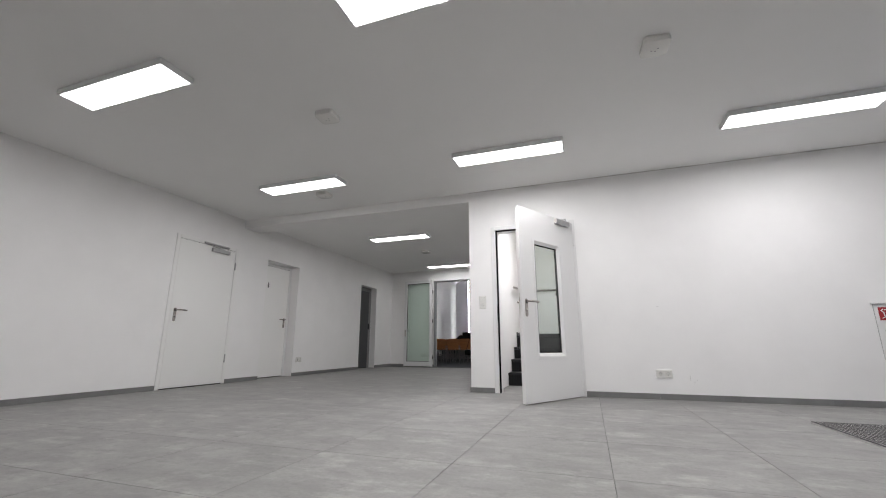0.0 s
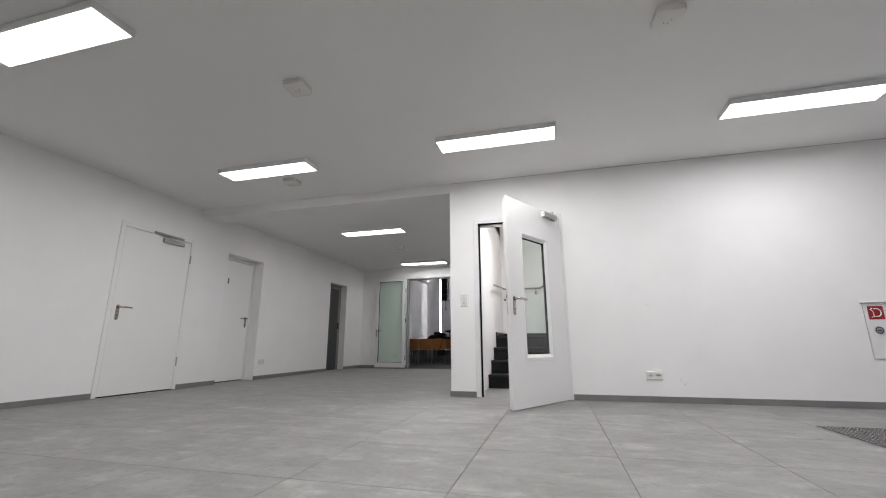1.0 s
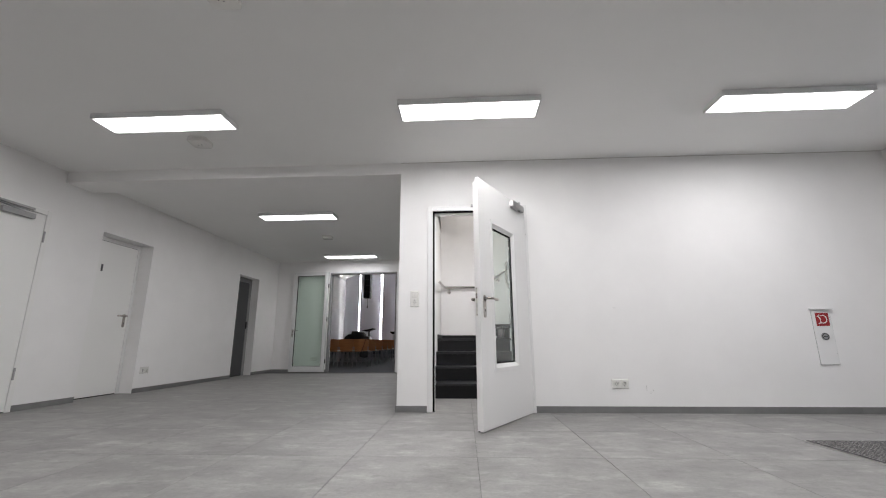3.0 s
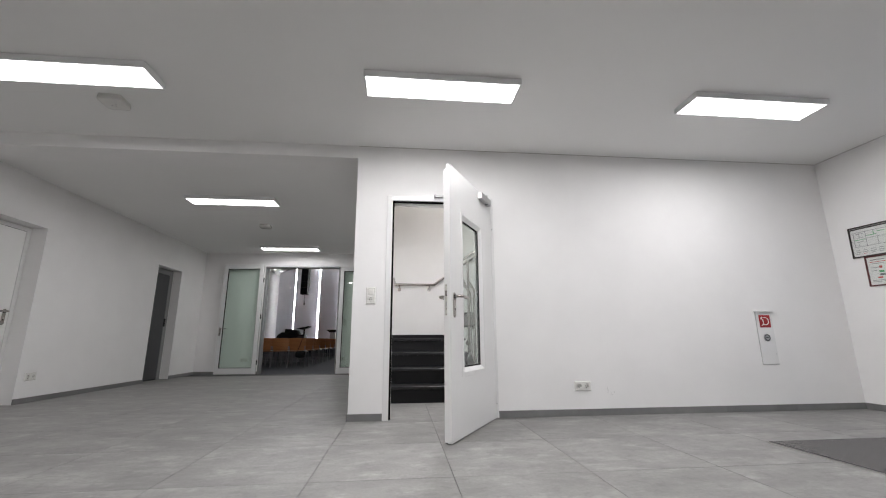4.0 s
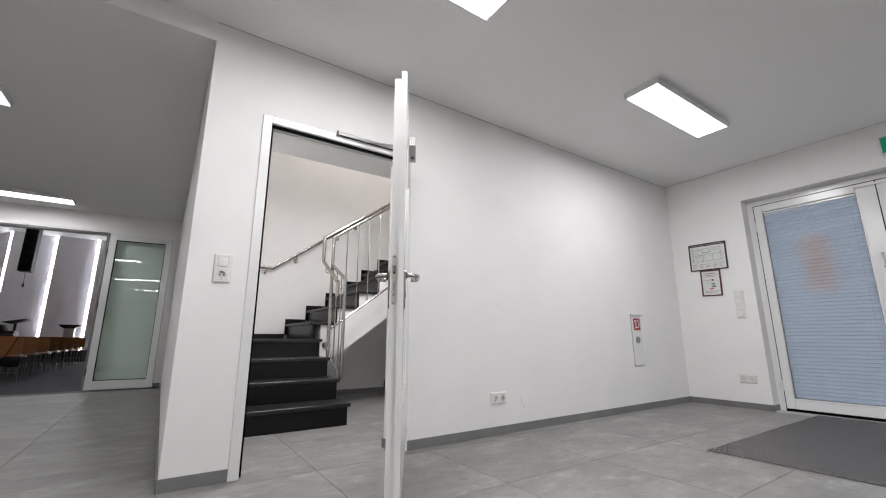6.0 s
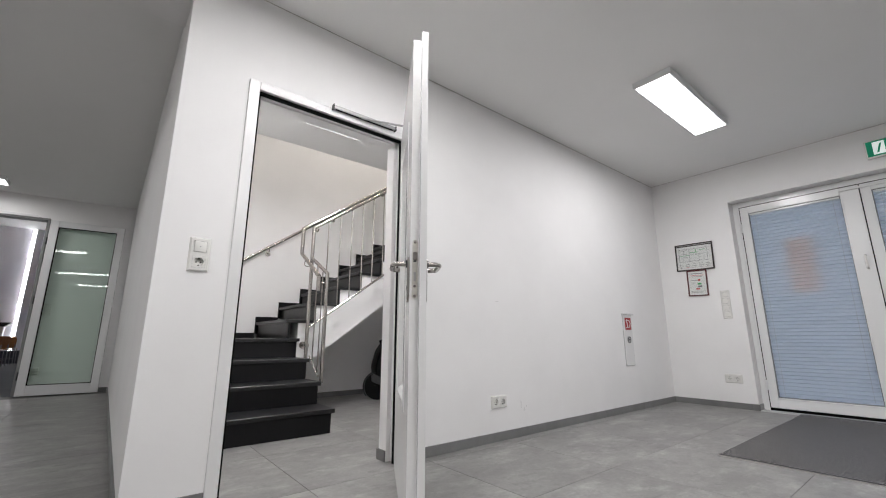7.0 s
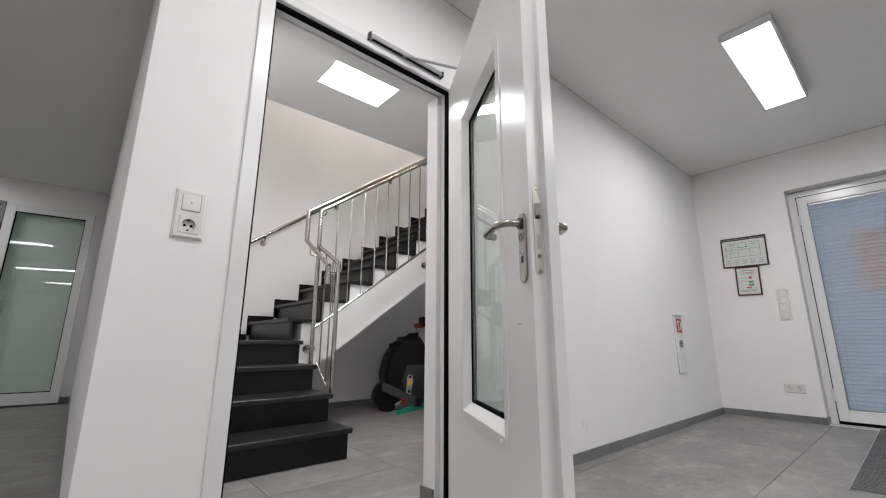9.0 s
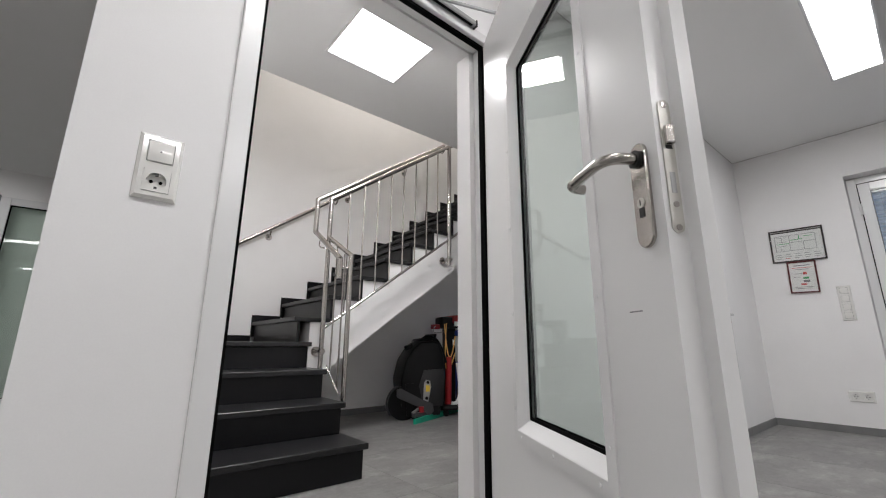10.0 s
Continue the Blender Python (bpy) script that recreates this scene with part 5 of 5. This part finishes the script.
cv = thing("covered_equipment", "black cloth-covered stage equipment heaped on the stage", "stage equipment", at=pose(-5.47, 21.2, 0.35) @ Matrix.Diagonal((1.19, 0.9, 1.33, 1)))
part("cover", prism([(-0.62, 0.0), (-0.60, 0.42), (-0.40, 0.55), (-0.25, 0.50), (-0.05, 0.62), (0.15, 0.60), (0.22, 0.45), (0.42, 0.47), (0.45, 0.0)], -0.3, 0.3, "y", 0.05, 2), BLACK_PLASTIC, cv, smooth=True)
part("mixer_box", box(-0.30, -0.02, -0.28, 0.1, 0.50, 0.64, 0.02, 2), BLACK_PLASTIC, cv)
part("side_box", box(0.18, 0.42, -0.32, 0.2, 0.0, 0.40, 0.02, 2), DARK_METAL, cv)
part("desk_top", prism([(0.10, 0.66), (0.55, 0.74), (0.62, 0.72), (0.30, 0.62)], -0.25, 0.25, "y", 0.01), BLACK_PLASTIC, cv)
part("pole", cyl((0.36, 0, 0), (0.36, 0, 0.66), 0.03, 10), BLACK_PLASTIC, cv)
lt = thing("lectern", "lectern with dark flared top on a pale body", "lectern", at=pose(-3.74, 21.15, 0.45) @ Matrix.Diagonal((0.75, 0.75, 1.0, 1)))
part("top", prism([(-0.36, 0.72), (0.36, 0.72), (0.30, 0.66), (0.18, 0.60), (-0.18, 0.60), (-0.30, 0.66)], -0.25, 0.25, "y", 0.01), BLACK_PLASTIC, lt)
part("body", box(-0.17, 0.17, -0.15, 0.15, 0.2, 0.60, 0.01), GREY_METAL, lt)
part("pole", cyl((0, 0, -0.1), (0, 0, 0.2), 0.05, 12), BLACK_PLASTIC, lt)
part("base", cyl((0, 0, -0.1), (0, 0, -0.08), 0.22, 18), BLACK_PLASTIC, lt)


# ---- fine joint between walls and ceiling ----
JOINT = surface("greyish_brown_joint", (0.52, 0.50, 0.47), 0.9, vary=0.25, scale=5)
jt = structure("trim", boxes((PIER, EAST, NORTH - 0.003, NORTH + 0.001, CEIL - 0.0045, CEIL + 0.001), (EAST - 0.003, EAST + 0.001, SOUTH, NORTH - 0.003, CEIL - 0.003, CEIL + 0.001)), JOINT, "thin greyish joint where lobby wall and ceiling meet", "trim")


# ---- skirting and floor tiles ----
def skirting(x0, y0, x1, y1, room):
    """Tiles along a wall from one point to the other; room: the side (unit vector) that they stand out to."""
    base = new("baseboard")
    tagged(base, "low grey stone-look skirting tiles along the wall", "baseboard", kind="structure")
    a, b, n = Vector((x0, y0)), Vector((x1, y1)), Vector(room)
    d = b - a
    length, d = d.length, (b - a).normalized()
    k = 0.0
    while k < length - 0.01:
        e = min(k + 0.745, length)
        p, q = a + d * (k + 0.0008), a + d * (e - 0.0008)
        pts = [p, q, q + n * 0.010, p + n * 0.010]
        bm = bmesh.new()
        lo = [bm.verts.new((v.x, v.y, 0.0)) for v in pts]
        hi = [bm.verts.new((v.x, v.y, 0.06)) for v in pts]
        bm.faces.new(lo[::-1])
        bm.faces.new(hi)
        for i in range(4):
            bm.faces.new((lo[i], lo[(i + 1) % 4], hi[(i + 1) % 4], hi[i]))
        bmesh.ops.recalc_face_normals(bm, faces=bm.faces)
        part("skirting_tile", bm, SKIRT, base)
        k = e
    return base


skirting(PIER, NORTH, DOOR_L, NORTH, (0, -1))
skirting(DOOR_R, NORTH, EAST, NORTH, (0, -1))
skirting(EAST, NORTH - 0.011, EAST, E_Y1, (-1, 0))
skirting(EAST - 0.010, E_Y1, EAST + 0.128, E_Y1, (0, -1))
skirting(EAST, E_Y0, EAST, SOUTH, (-1, 0))
skirting(PIER, NORTH - 0.010, PIER, end_y(PIER) - 0.02, (-1, 0))
skirting(WEST, SOUTH, WEST, D1[0], (1, 0))
skirting(WEST, D1[1], WEST, D2[0], (1, 0))
skirting(WEST, D2[1], WEST, D3[0], (1, 0))
skirting(WEST, D3[1], WEST, end_y(WEST) - 0.01, (1, 0))
skirting(WEST + 0.011, end_y(WEST), GL_L, end_y(GL_L), (0, -1))
skirting(GL_R, end_y(GL_R), PIER - 0.011, end_y(PIER), (0, -1))
skirting(0.30, BACK, 5.0, BACK, (0, -1))
skirting(OPEN_R - 0.037, NORTH + 0.08, OPEN_R - 0.037, NORTH + WT, (-1, 0))
skirting(OPEN_R - 0.047, NORTH + WT, 5.0, NORTH + WT, (0, 1))
skirting(WEST, SOUTH, EAST, SOUTH, (0, 1))

TP, TJ = 0.742, 0.0025
TX0, TY0 = -1.142, 5.508
half = TP / 2 - TJ / 2
bm = box(-half, half, -half, half, -0.008, 0.0, 0.0007)
tile_mesh = bpy.data.meshes.new("tile")
bm.to_mesh(tile_mesh)
bm.free()
tile_mesh.materials.append(TILE)
rooms = ((WEST, EAST + 0.13, SOUTH, NORTH), (WEST, PIER, NORTH, 11.12), (STAIR_W, 5.0, NORTH, BACK))
for i in range(-6, 9):
    for j in range(-9, 9):
        cx, cy = TX0 + TP * (i + 0.5), TY0 + TP * (j + 0.5)
        if any(cx + TP / 2 > r[0] and cx - TP / 2 < r[1] and cy + TP / 2 > r[2] and cy - TP / 2 < r[3] for r in rooms):
            if cy + TP / 2 > 11.12 and cx < PIER:
                continue
            t = new("tile", tile_mesh)
            t.parent = floor
            t.location = (cx, cy, 0)
